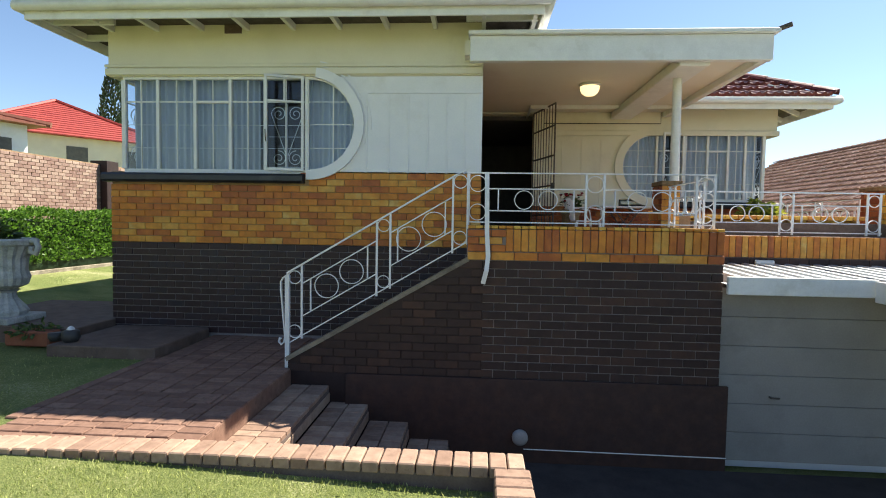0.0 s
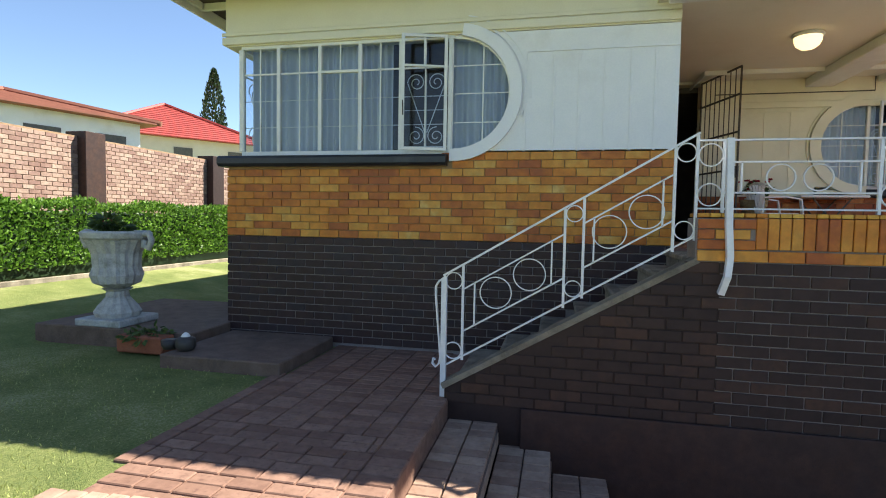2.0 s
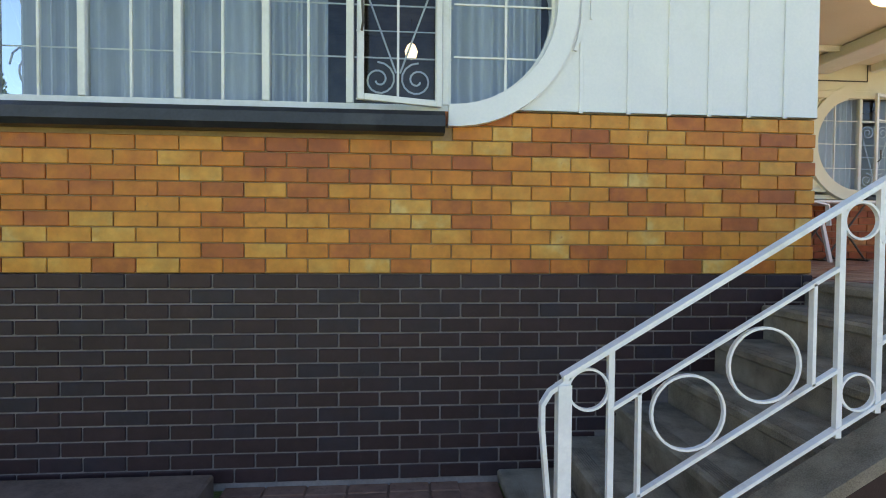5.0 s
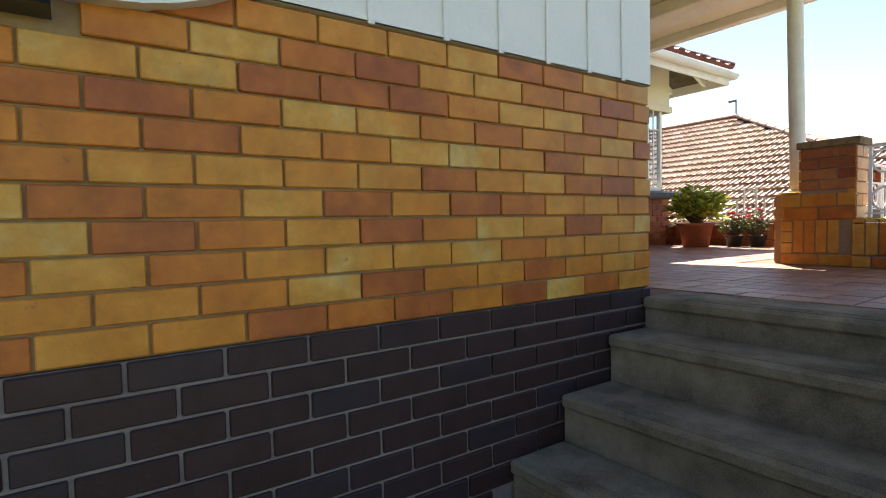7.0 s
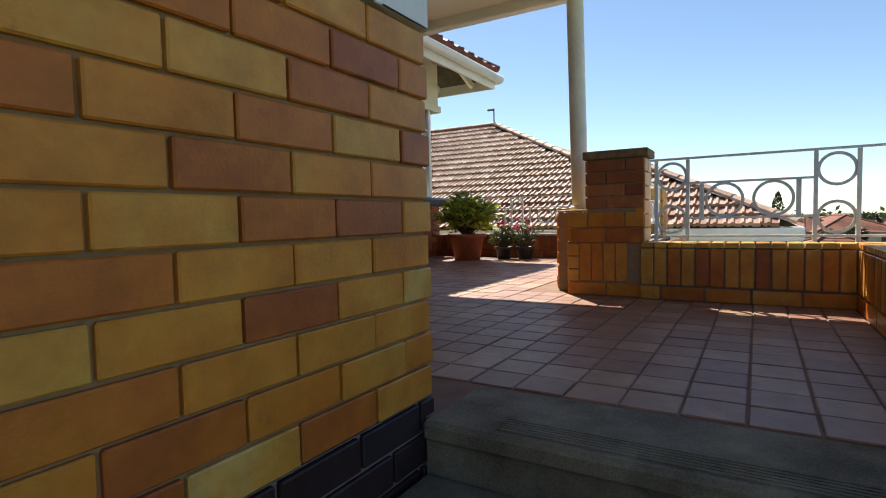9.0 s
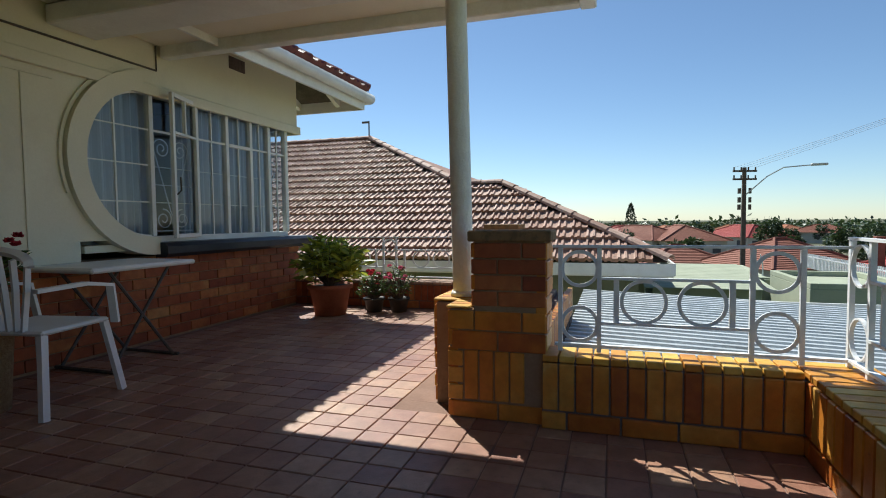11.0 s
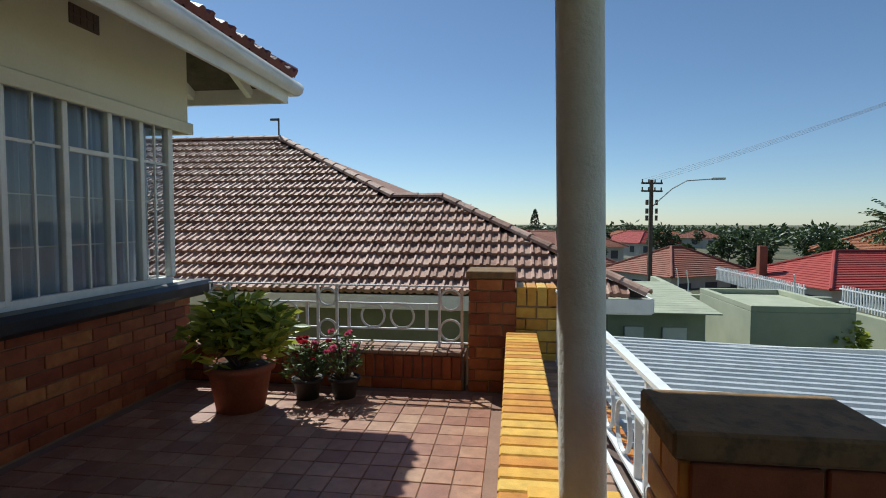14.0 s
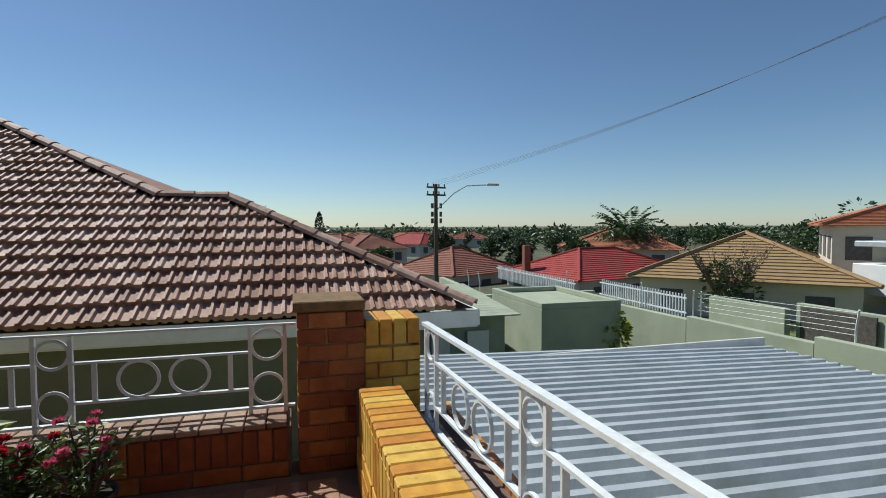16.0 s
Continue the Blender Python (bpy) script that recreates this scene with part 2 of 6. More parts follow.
def lawn_material():
    m, nt, p = nodes_of("lawn")
    f = math_node(nt, "ADD", math_node(nt, "MULTIPLY", noise_node(nt, 1.1, 5), 0.5), math_node(nt, "MULTIPLY", noise_node(nt, 70, 3), 0.5))
    c = ramp_node(nt, f, [(0.35, (0.10, 0.15, 0.03)), (0.52, (0.25, 0.29, 0.08)), (0.66, (0.50, 0.48, 0.25))])
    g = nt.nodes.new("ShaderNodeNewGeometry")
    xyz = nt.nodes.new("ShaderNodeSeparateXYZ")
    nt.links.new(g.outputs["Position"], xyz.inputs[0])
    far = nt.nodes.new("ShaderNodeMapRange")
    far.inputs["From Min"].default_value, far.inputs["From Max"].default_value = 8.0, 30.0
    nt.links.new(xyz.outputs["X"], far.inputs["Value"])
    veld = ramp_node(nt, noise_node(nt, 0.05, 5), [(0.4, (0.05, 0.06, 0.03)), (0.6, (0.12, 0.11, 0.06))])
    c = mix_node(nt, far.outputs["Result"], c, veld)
    nt.links.new(c, p.inputs["Base Color"])
    p.inputs["Roughness"].default_value = 0.95
    bump_to(nt, p, noise_node(nt, 160, 5), 1.0, 0.03)
    return m


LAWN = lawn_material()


def glass_material():
    m, nt, p = nodes_of("window_glass")
    out = nt.nodes["Material Output"]
    tr, gl, mx, fr = (nt.nodes.new(k) for k in ("ShaderNodeBsdfTransparent", "ShaderNodeBsdfGlossy", "ShaderNodeMixShader", "ShaderNodeFresnel"))
    tr.inputs[0].default_value = (0.86, 0.90, 0.93, 1)
    gl.inputs["Roughness"].default_value = 0.03
    fr.inputs[0].default_value = 1.6
    nt.links.new(fr.outputs[0], mx.inputs[0])
    nt.links.new(tr.outputs[0], mx.inputs[1])
    nt.links.new(gl.outputs[0], mx.inputs[2])
    nt.links.new(mx.outputs[0], out.inputs["Surface"])
    return m


GLASS = glass_material()


def glow_material(name, colour, strength):
    m, nt, p = nodes_of(name)
    p.inputs["Base Color"].default_value = (0.85, 0.8, 0.65, 1)
    p.inputs["Emission Color"].default_value = (*colour, 1)
    p.inputs["Emission Strength"].default_value = strength
    p.inputs["Roughness"].default_value = 0.3
    return m


LAMP_GLASS = glow_material("lit_lamp_glass", (1.0, 0.72, 0.36), 0.6)


# ---- mesh helpers ----
def mesh_of(name, verts, faces, mat, smooth=False):
    me = bpy.data.meshes.new(name)
    me.from_pydata([tuple(v) for v in verts], [], faces)
    me.materials.append(mat)
    if smooth:
        me.polygons.foreach_set("use_smooth", [True] * len(me.polygons))
    me.update()
    return me


def add(name, me, parent=None, loc=None, rz=0.0):
    ob = new(name, me)
    if loc is not None:
        ob.location = loc
    if rz:
        ob.rotation_euler = (0, 0, rz)
    if parent is not None:
        ob.parent = parent
    return ob


def empty(name, label, category, kind="", group="", loc=(0, 0, 0)):
    ob = new(name)
    ob.location = loc
    return tagged(ob, label, category, group, kind)


class Build:
    """Collects vertices and faces for one mesh."""

    def __init__(self):
        self.v, self.f = [], []

    def poly(self, pts):
        n = len(self.v)
        self.v += [tuple(p) for p in pts]
        self.f.append(tuple(range(n, n + len(pts))))

    def box(self, x0, x1, y0, y1, z0, z1, c=0.0):
        n = len(self.v)
        if c <= 0:
            self.v += [(x0, y0, z0), (x1, y0, z0), (x1, y1, z0), (x0, y1, z0), (x0, y0, z1), (x1, y0, z1), (x1, y1, z1), (x0, y1, z1)]
            self.f += [tuple(n + i for i in q) for q in ((0, 3, 2, 1), (4, 5, 6, 7), (0, 1, 5, 4), (1, 2, 6, 5), (2, 3, 7, 6), (3, 0, 4, 7))]
            return
        me = chamfered(x1 - x0, y1 - y0, z1 - z0, c)
        cx, cy, cz = (x0 + x1) / 2, (y0 + y1) / 2, (z0 + z1) / 2
        self.v += [(v.co.x + cx, v.co.y + cy, v.co.z + cz) for v in me.vertices]
        self.f += [tuple(n + i for i in p.vertices) for p in me.polygons]

    def sweep(self, pts, r, n=6, closed=False, flat=None):
        """A bar along pts; flat: half width and half height of a rectangular bar."""
        pts = [Vector(p) for p in pts]
        k, base, up = len(pts), len(self.v), None
        if flat:
            n = 4
        for i, p in enumerate(pts):
            a = pts[i - 1] if (i > 0 or closed) else p
            b = pts[(i + 1) % k] if (i < k - 1 or closed) else p
            t = (b - a).normalized()
            if up is None:
                up = Vector((0, 0, 1)) if abs(t.z) < 0.9 else Vector((1, 0, 0))
            s = t.cross(up).normalized()
            up = s.cross(t).normalized()
            for j in range(n):
                if flat:
                    du, dv = ((-1, -1), (1, -1), (1, 1), (-1, 1))[j]
                    q = p + s * du * flat[0] + up * dv * flat[1]
                else:
                    w = 2 * math.pi * j / n
                    q = p + (s * math.cos(w) + up * math.sin(w)) * (r[i] if isinstance(r, list) else r)
                self.v.append(tuple(q))
        for i in range(k if closed else k - 1):
            i2 = (i + 1) % k
            for j in range(n):
                j2 = (j + 1) % n
                self.f.append((base + i * n + j, base + i * n + j2, base + i2 * n + j2, base + i2 * n + j))
        if not closed:
            self.f.append(tuple(base + j for j in reversed(range(n))))
            self.f.append(tuple(base + (k - 1) * n + j for j in range(n)))

    def lathe(self, profile, cx=0, cy=0, n=24, flute=0.0):
        base = len(self.v)
        for r, z in profile:
            for j in range(n):
                w = 2 * math.pi * j / n
                rr = r * (1 + (flute if j % 2 else -flute))
                self.v.append((cx + rr * math.cos(w), cy + rr * math.sin(w), z))
        for i in range(len(profile) - 1):
            for j in range(n):
                j2 = (j + 1) % n
                self.f.append((base + i * n + j, base + i * n + j2, base + (i + 1) * n + j2, base + (i + 1) * n + j))
        self.f.append(tuple(base + j for j in reversed(range(n))))
        self.f.append(tuple(base + (len(profile) - 1) * n + j for j in range(n)))

    def leaf(self, p, d, length, width, rng):
        """A pointed leaf of two folded triangles pairs from p along d."""
        d = Vector(d).normalized()
        s = d.cross(Vector((rng.uniform(-1, 1), rng.uniform(-1, 1), rng.uniform(-1, 1)))).normalized()
        u = s.cross(d)
        p = Vector(p)
        m, t = p + d * length * 0.5 - u * width * 0.15, p + d * length
        n = len(self.v)
        self.v += [tuple(p), tuple(m + s * width / 2 + u * width * 0.2), tuple(t), tuple(m - s * width / 2 + u * width * 0.2)]
        self.f.append((n, n + 1, n + 2, n + 3))

    def make(self, name, mat, smooth=False):
        return mesh_of(name, self.v, self.f, mat, smooth)


BOXES = {}


def chamfered(sx, sy, sz, c, mat=None):
    """A box with bevelled edges, centred on its middle; alike boxes share one mesh."""
    key = (round(sx, 4), round(sy, 4), round(sz, 4), round(c, 4), mat.name if mat else "")
    if key not in BOXES:
        bm = bmesh.new()
        bmesh.ops.create_cube(bm, size=1)
        bmesh.ops.scale(bm, vec=(sx, sy, sz), verts=bm.verts)
        bmesh.ops.bevel(bm, geom=bm.edges[:], offset=c, segments=1, affect="EDGES", profile=0.5)
        me = bpy.data.meshes.new("box")
        bm.to_mesh(me)
        bm.free()
        if mat:
            me.materials.append(mat)
        BOXES[key] = me
    return BOXES[key]


def box(name, x0, x1, y0, y1, z0, z1, mat, c=0.004, parent=None):
    me = chamfered(x1 - x0, y1 - y0, z1 - z0, c, mat) if c else None
    if me is None:
        b = Build()
        b.box(x0, x1, y0, y1, z0, z1)
        return add(name, b.make(name, mat), parent)
    return add(name, me, parent, ((x0 + x1) / 2, (y0 + y1) / 2, (z0 + z1) / 2))


def arc(cx, cz, r, a0, a1, n):
    return [(cx + r * math.cos(radians(a0 + (a1 - a0) * i / n)), cz + r * math.sin(radians(a0 + (a1 - a0) * i / n))) for i in range(n + 1)]


COURSE, PITCH = 0.086, 0.2355
FLOOR = 1.19
JOIN = 1.23


def brickwork(parent, axis, face, out, u0, u1, z0, courses, mat, singles=True, depth=0.05, skip=None, course=COURSE, pitch=PITCH, joint=0.010, shift=0.0, name="brick"):
    """Stretcher courses on a wall face. axis: 'x' or 'y', along which they run; face: the plane; out: +1 or -1, the way it looks."""
    rest = Build()
    rng = random.Random(int(abs(face * 100 + u0 * 10)) + courses)
    for k in range(courses):
        z = z0 + k * course
        u = u0 - (pitch / 2 if k % 2 else 0) + shift
        while u < u1:
            a, b = max(u, u0), min(u + pitch - joint, u1)
            u += pitch
            if b - a < 0.03 or (skip and skip((a + b) / 2, z + course / 2)):
                continue
            j = rng.uniform(-0.0015, 0.0025)
            f0, f1 = (face + out * j, face + out * j - out * depth)
            lo, hi = min(f0, f1), max(f0, f1)
            if axis == "x":
                dims = (a, b, lo, hi, z, z + course - joint)
            else:
                dims = (lo, hi, a, b, z, z + course - joint)
            if singles:
                x0, x1, y0, y1, zz0, zz1 = dims
                add(name, chamfered(x1 - x0, y1 - y0 if axis == "y" else depth, zz1 - zz0, 0.0035, mat) if axis == "x" else chamfered(depth, y1 - y0, zz1 - zz0, 0.0035, mat), parent, ((x0 + x1) / 2, (y0 + y1) / 2, (zz0 + zz1) / 2))
            else:
                rest.box(*dims, 0.003)
    if rest.v:
        tagged(add("bricks", rest.make("bricks", mat), parent), kind="stuff")


def soldiers(parent, axis, face, out, u0, u1, z0, z1, mat, width=0.076, depth=0.05, name="brick", singles=True):
    """Bricks set on end, side by side."""
    n = max(1, round((u1 - u0) / width))
    w = (u1 - u0) / n
    rest = Build()
    for i in range(n):
        a, b = u0 + i * w + 0.004, u0 + (i + 1) * w - 0.004
        lo, hi = min(face, face - out * depth), max(face, face - out * depth)
        d = (a, b, lo, hi, z0 + 0.004, z1 - 0.004) if axis == "x" else (lo, hi, a, b, z0 + 0.004, z1 - 0.004)
        if singles:
            add(name, chamfered(d[1] - d[0], d[3] - d[2], d[5] - d[4], 0.004, mat), parent, ((d[0] + d[1]) / 2, (d[2] + d[3]) / 2, (d[4] + d[5]) / 2))
        else:
            rest.box(*d, 0.003)
    if rest.v:
        tagged(add("bricks", rest.make("bricks", mat), parent), kind="stuff")


# ---- ground ----
def land(x, y):
    z = 0.0
    if x < -6.5:
        z = min((-6.5 - x) * 0.14, 0.7) + max(0.0, (-11.5 - x)) * 0.11
    if (x > 0.66 or (x > -1.6 and y > 4.8)) and y < (8.3 if x > 0.66 else 6.9) and y > -30:
        z = -0.95
    if x > 8.6:
        z = -1.2 - min(max(0, x - 9), 60) * 0.035 - max(0.0, min(x - 69, 500)) * 0.012
    if 0.66 >= x > -3 and y < 4.8:
        z = -0.03 - 0.10 * max(0.0, min(1.0, (x + 2.2) / 2.4))
    return z


def make_ground():
    xs = [-1500, -600, -200, -100, -60, -40, -30, -24, -20, -16, -13, -11.5, -10, -9, -8, -7, -6.5, -5, -4, -3, -2.2, -1.61, -1.59, -1, -0.4, 0.2, 0.45, 0.65, 0.67, 1.5, 3, 5, 7, 8.6, 8.62, 9, 12, 16, 22, 30, 40, 55, 69, 90, 130, 200, 350, 569, 1500, 3000]
    ys = [-3000, -1200, -500, -200, -100, -60, -40, -30, -20, -12, -6, -3, -1, 0, 1, 2, 3, 4, 4.6, 4.79, 4.81, 5.5, 6.88, 6.92, 8, 8.28, 8.32, 10, 12, 15, 20, 28, 40, 60, 100, 200, 500, 1200, 3000]
    v = [(x, y, land(x, y) - 0.02) for y in ys for x in xs]
    n = len(xs)
    f = [(j * n + i, j * n + i + 1, (j + 1) * n + i + 1, (j + 1) * n + i) for j in range(len(ys) - 1) for i in range(n - 1)]
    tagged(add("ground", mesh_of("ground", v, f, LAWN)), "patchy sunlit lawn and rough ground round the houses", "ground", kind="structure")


make_ground()
tagged(box("driveway", 0.45, 9.0, -14, 6.76, -0.94, -0.87, ASPHALT, 0.005), "dark paved driveway lying lower than the lawn", "driveway", kind="structure")


def make_grass():
    b, rng = Build(), random.Random(5)
    for i in range(45000):
        x, y = rng.uniform(-6.2, 0.42), rng.uniform(2.2, 8.0) if rng.random() < 0.25 else rng.uniform(2.0, 4.85)
        if x > -3.3 and y > 4.72 or (y > 5.0 and x > -3.25) or (x > -6.4 and y > 7.0):
            continue
        z = land(x, y) - 0.02
        b.leaf((x, y, z), (rng.gauss(0, 0.5), rng.gauss(0, 0.5), 1), rng.uniform(0.015, 0.04), 0.006, rng)
    tagged(add("grass", b.make("grass", GRASS_BLADE)), "short sunlit tufts of lawn grass", "grass", kind="stuff")


make_grass()

# walkway of clay pavers along the house, and the steps down to the driveway
walkway = empty("walkway", "brown clay paver walkway edged with bricks", "walkway", "structure", loc=(0.03, 0.24, 0))
box("bed", -3.2, -1.62, 4.6, 8.2, -0.2, -0.012, WALK_PAVER, 0.003, walkway)
b = Build()
rng = random.Random(3)
for i in range(7):
    y0 = 4.745 + i * 0.235
    for k in range(14):
        x0 = -3.2 + k * 0.235 - (0.117 if i % 2 else 0)
        xa, xb = max(-3.2, x0), min(-1.86, x0 + 0.225)
        if xb - xa > 0.04 and i < 4:
            for h in range(2):
                add("paver", chamfered(xb - xa, 0.108, 0.06, 0.006, WALK_PAVER), walkway, ((xa + xb) / 2, y0 + h * 0.117 + 0.054, -0.03 + rng.uniform(-0.003, 0.003)))
y = 5.69
while y < 8.15:
    x, k = -3.2, int(y * 100)
    while x < -1.86:
        b.box(x, min(x + 0.225, -1.86), y, y + 0.108, -0.06, rng.uniform(-0.003, 0.002), 0.005)
        x += 0.235
    y += 0.117
for i in range(19):
    add("paver", chamfered(0.225, 0.108, 0.075, 0.007, WALK_PAVER), walkway, (-1.735, 4.766 + i * 0.117, -0.036))
for i in range(8):
    add("paver", chamfered(0.108, 0.225, 0.06, 0.007, WALK_PAVER), walkway, (-3.27, 5.1 + i * 0.235, -0.03))
tagged(add("pavers", b.make("pavers", WALK_PAVER), walkway), kind="stuff")

garden_steps = empty("garden_steps", "clay brick steps down to the driveway", "steps", "structure", loc=(0.03, 0.24, 0))
for s in range(5):
    x0, z1 = -1.62 + s * 0.42, -0.17 * (s + 1)
    box("step_core", x0, x0 + 0.41, 4.62, 6.76, z1 - 0.17, z1 - 0.03, MORTAR_DARK, 0.004, garden_steps)
    box("riser", x0 - 0.012, x0 - 0.002, 4.62, 6.76, z1 + 0.008, z1 + 0.10, PAVER, 0.002, garden_steps)
    for i in range(18):
        for h in range(2):
            add("paver", chamfered(0.195, 0.108, 0.06, 0.006, PAVER), garden_steps, (x0 + 0.105 + h * 0.205, 4.68 + i * 0.117, z1 - 0.025 + rng.uniform(-0.002, 0.002)))

kerb = empty("lawn_edging", "pale brown brick edging along the lawn", "edging", "structure", loc=(0.06, -0.02, 0))
box("bed", -3.3, 0.62, 4.75, 4.96, -0.95, -0.05, MORTAR_DARK, 0.004, kerb)
box("bed", 0.41, 0.64, 0.2, 4.74, -0.95, -0.05, MORTAR_DARK, 0.004, kerb)
for i in range(34):
    add("brick", chamfered(0.108, 0.225, 0.075, 0.008, PAVER), kerb, (-3.32 + i * 0.1175, 4.855 - 0.0009 * (i - 17) ** 2 * (0.35 if i < 17 else 0.0), -0.025))
for i in range(34):
    add("brick", chamfered(0.225, 0.108, 0.075, 0.008, PAVER), kerb, (0.525, 4.68 - i * 0.1175, -0.025))

# low slabs beside the walkway under the window
box("garden_slab", -4.48, -3.21, 7.0, 8.2, -0.12, 0.11, SLAB, 0.012)
tagged(bpy.data.objects["garden_slab"], "raised shaded concrete slab beside the house", "slab", kind="structure")
tagged(box("garden_plinth", -6.6, -4.55, 7.55, 9.6, -0.1, 0.19, SLAB, 0.012), "low dark brick plinth under the urn", "plinth", kind="structure")

# ---- the house: front wing ----
XL, XR, YA = -4.585, 0.365, 8.25
wing = empty("wall_wing", "house wing with orange bricks over dark bricks and white boarding above", "wall", "structure")
box("backing", XL + 0.012, XR - 0.012, YA + 0.012, YA + 0.24, -0.3, JOIN - 0.004, MORTAR_GREY, 0.004, wing)
box("backing", XL + 0.012, XR - 0.012, YA + 0.012, YA + 0.24, JOIN, 2.172, MORTAR, 0.004, wing)
# Wing's back half is unseen, lengthened to y 22 to shade the side lawn.
box("backing", XL + 0.012, XL + 0.24, YA + 0.25, 22.0, -0.3, 2.03, MORTAR_DARK, 0.004, wing)
box("backing", XR - 0.24, XR - 0.012, YA + 0.25, 11.6, -0.3, 3.9, MORTAR, 0.004, wing)
CX, CZ, RW = -1.87, 2.80, 0.61


def off_orange(x, z):
    return (x < -1.95 and z > 2.03) or math.hypot(x - CX, z - CZ) < 0.66


def off_dark(x, z):
    return x > -1.5 and z < 0.0


brickwork(wing, "x", YA, -1, XL, XR, JOIN + 0.005, 11, ORANGE, skip=off_orange, joint=0.007)
brickwork(wing, "x", YA, -1, XL, XR, JOIN - 14 * COURSE + 0.005, 14, DARK, skip=lambda x, z: z < 0.06 + 0.56 * (x + 1.62) - 0.15, shift=0.06 - PITCH, joint=0.011)
brickwork(wing, "y", XL, -1, YA + 0.05, 21.9, JOIN + 0.005, 9, ORANGE, singles=False, joint=0.007)
brickwork(wing, "y", XL, -1, YA + 0.05, 21.9, JOIN - 14 * COURSE + 0.005, 14, DARK, singles=False)
brickwork(wing, "y", XR, 1, YA + 0.05, 11.55, JOIN + 0.005, 11, ORANGE, singles=False, joint=0.007)

# white boarding round the rounded window end
b = Build()
pts = arc(CX, CZ, RW, -90, 90, 20)
for (xa, za), (xb, zb) in zip(pts, pts[1:]):
    b.poly([(xa, YA - 0.004, za), (XR, YA - 0.004, za), (XR, YA - 0.004, zb), (xb, YA - 0.004, zb)])
    b.poly([(xa, YA + 0.2, za), (xb, YA + 0.2, zb), (XR, YA + 0.2, zb), (XR, YA + 0.2, za)])
    b.poly([(xa, YA - 0.004, za), (xb, YA - 0.004, zb), (xb, YA + 0.2, zb), (xa, YA + 0.2, za)])
b.poly([(XR, YA - 0.004, 2.185), (XR, YA + 0.2, 2.185), (XR, YA + 0.2, 3.41), (XR, YA - 0.004, 3.41)])
b.poly([(CX, YA - 0.004, 2.185), (CX, YA + 0.2, 2.185), (XR, YA + 0.2, 2.185), (XR, YA - 0.004, 2.185)])
tagged(add("boarding", b.make("boarding", WHITE), wing), "white painted boarding")
for x in (-1.12, -0.83, -0.58, -0.33, -0.08, 0.15):
    z0 = 2.178
    box("batten", x - 0.012, x + 0.012, YA - 0.014, YA - 0.005, z0, 3.18 if x > -1.2 else 3.0, WHITE, 0.002, wing)
box("batten", -1.10, XR - 0.001, YA - 0.016, YA - 0.006, 3.19, 3.205, WHITE, 0.002, wing)


def ring_band(r0, r1, y0, y1, a0, a1, n, cx, cz):
    """A flat raised band along an arc, as a closed solid."""
    bb = Build()
    inn, out = arc(cx, cz, r0, a0, a1, n), arc(cx, cz, r1, a0, a1, n)
    for i in range(n):
        (ax, az), (bx, bz), (cx2, cz2), (dx, dz) = inn[i], inn[i + 1], out[i + 1], out[i]
        bb.poly([(ax, y0, az), (dx, y0, dz), (cx2, y0, cz2), (bx, y0, bz)])
        bb.poly([(dx, y0, dz), (dx, y1, dz), (cx2, y1, cz2), (cx2, y0, cz2)])
        bb.poly([(ax, y0, az), (bx, y0, bz), (bx, y1, bz), (ax, y1, az)])
    for i in (0, n):
        (ax, az), (dx, dz) = inn[i], out[i]
        bb.poly([(ax, y0, az), (ax, y1, az), (dx, y1, dz), (dx, y0, dz)])
    return bb


add("window_surround", ring_band(0.595, 0.72, YA - 0.05, YA + 0.15, -93, 82, 28, CX, CZ).make("window_surround", WHITE), wing)
add("window_moulding", ring_band(0.745, 0.765, YA - 0.022, YA, -20, 80, 20, CX, CZ).make("window_moulding", WHITE), wing)
add("window_moulding", ring_band(0.80, 0.815, YA - 0.018, YA, -5, 80, 20, CX, CZ).make("window_moulding", WHITE), wing)

# cream upper wall with its mouldings and air brick
b = Build()
b.box(XL, XR, YA - 0.015, YA + 0.22, 3.415, 4.15, 0.004)
b.box(XL, XL + 0.22, YA + 0.221, 22.0, 3.415, 4.15, 0.004)
tagged(add("upper_wall", b.make("upper_wall", CREAM), wing), "cream plastered upper wall")
b = Build()
b.box(XL - 0.03, XR - 0.002, YA - 0.045, YA - 0.016, 3.43, 3.515, 0.006)
b.box(XL - 0.045, XR - 0.003, YA - 0.032, YA - 0.0165, 3.53, 3.57, 0.004)
b.box(XL - 0.03, XL - 0.001, YA - 0.016, 21.9, 3.43, 3.515, 0.006)
tagged(add("moulding", b.make("moulding", CREAM), wing), "cream raised moulding band")


def air_brick(parent, x, y, z):
    b = Build()
    b.box(x - 0.115, x + 0.115, y - 0.008, y + 0.01, z - 0.06, z + 0.06, 0.002)
    for i in range(4):
        for k in range(2):
            xx, zz = x - 0.075 + i * 0.05, z - 0.028 + k * 0.056
            b.box(xx - 0.015, xx + 0.015, y - 0.014, y - 0.008, zz - 0.022, zz + 0.022, 0.001)
    tagged(add("air_brick", b.make("air_brick", MORTAR_DARK), parent), "brown pierced air brick")


air_brick(wing, -2.88, YA - 0.016, 4.02)


def scroll(b, cx, cz, y, r, turns, flip, start=0.0):
    pts = []
    for i in range(26):
        a = i / 25
        w = start + turns * 2 * math.pi * a
        rr = r * (1 - 0.82 * a)
        pts.append((cx + flip * rr * math.cos(w), y, cz + rr * math.sin(w)))
    b.sweep(pts, 0.006, 5)


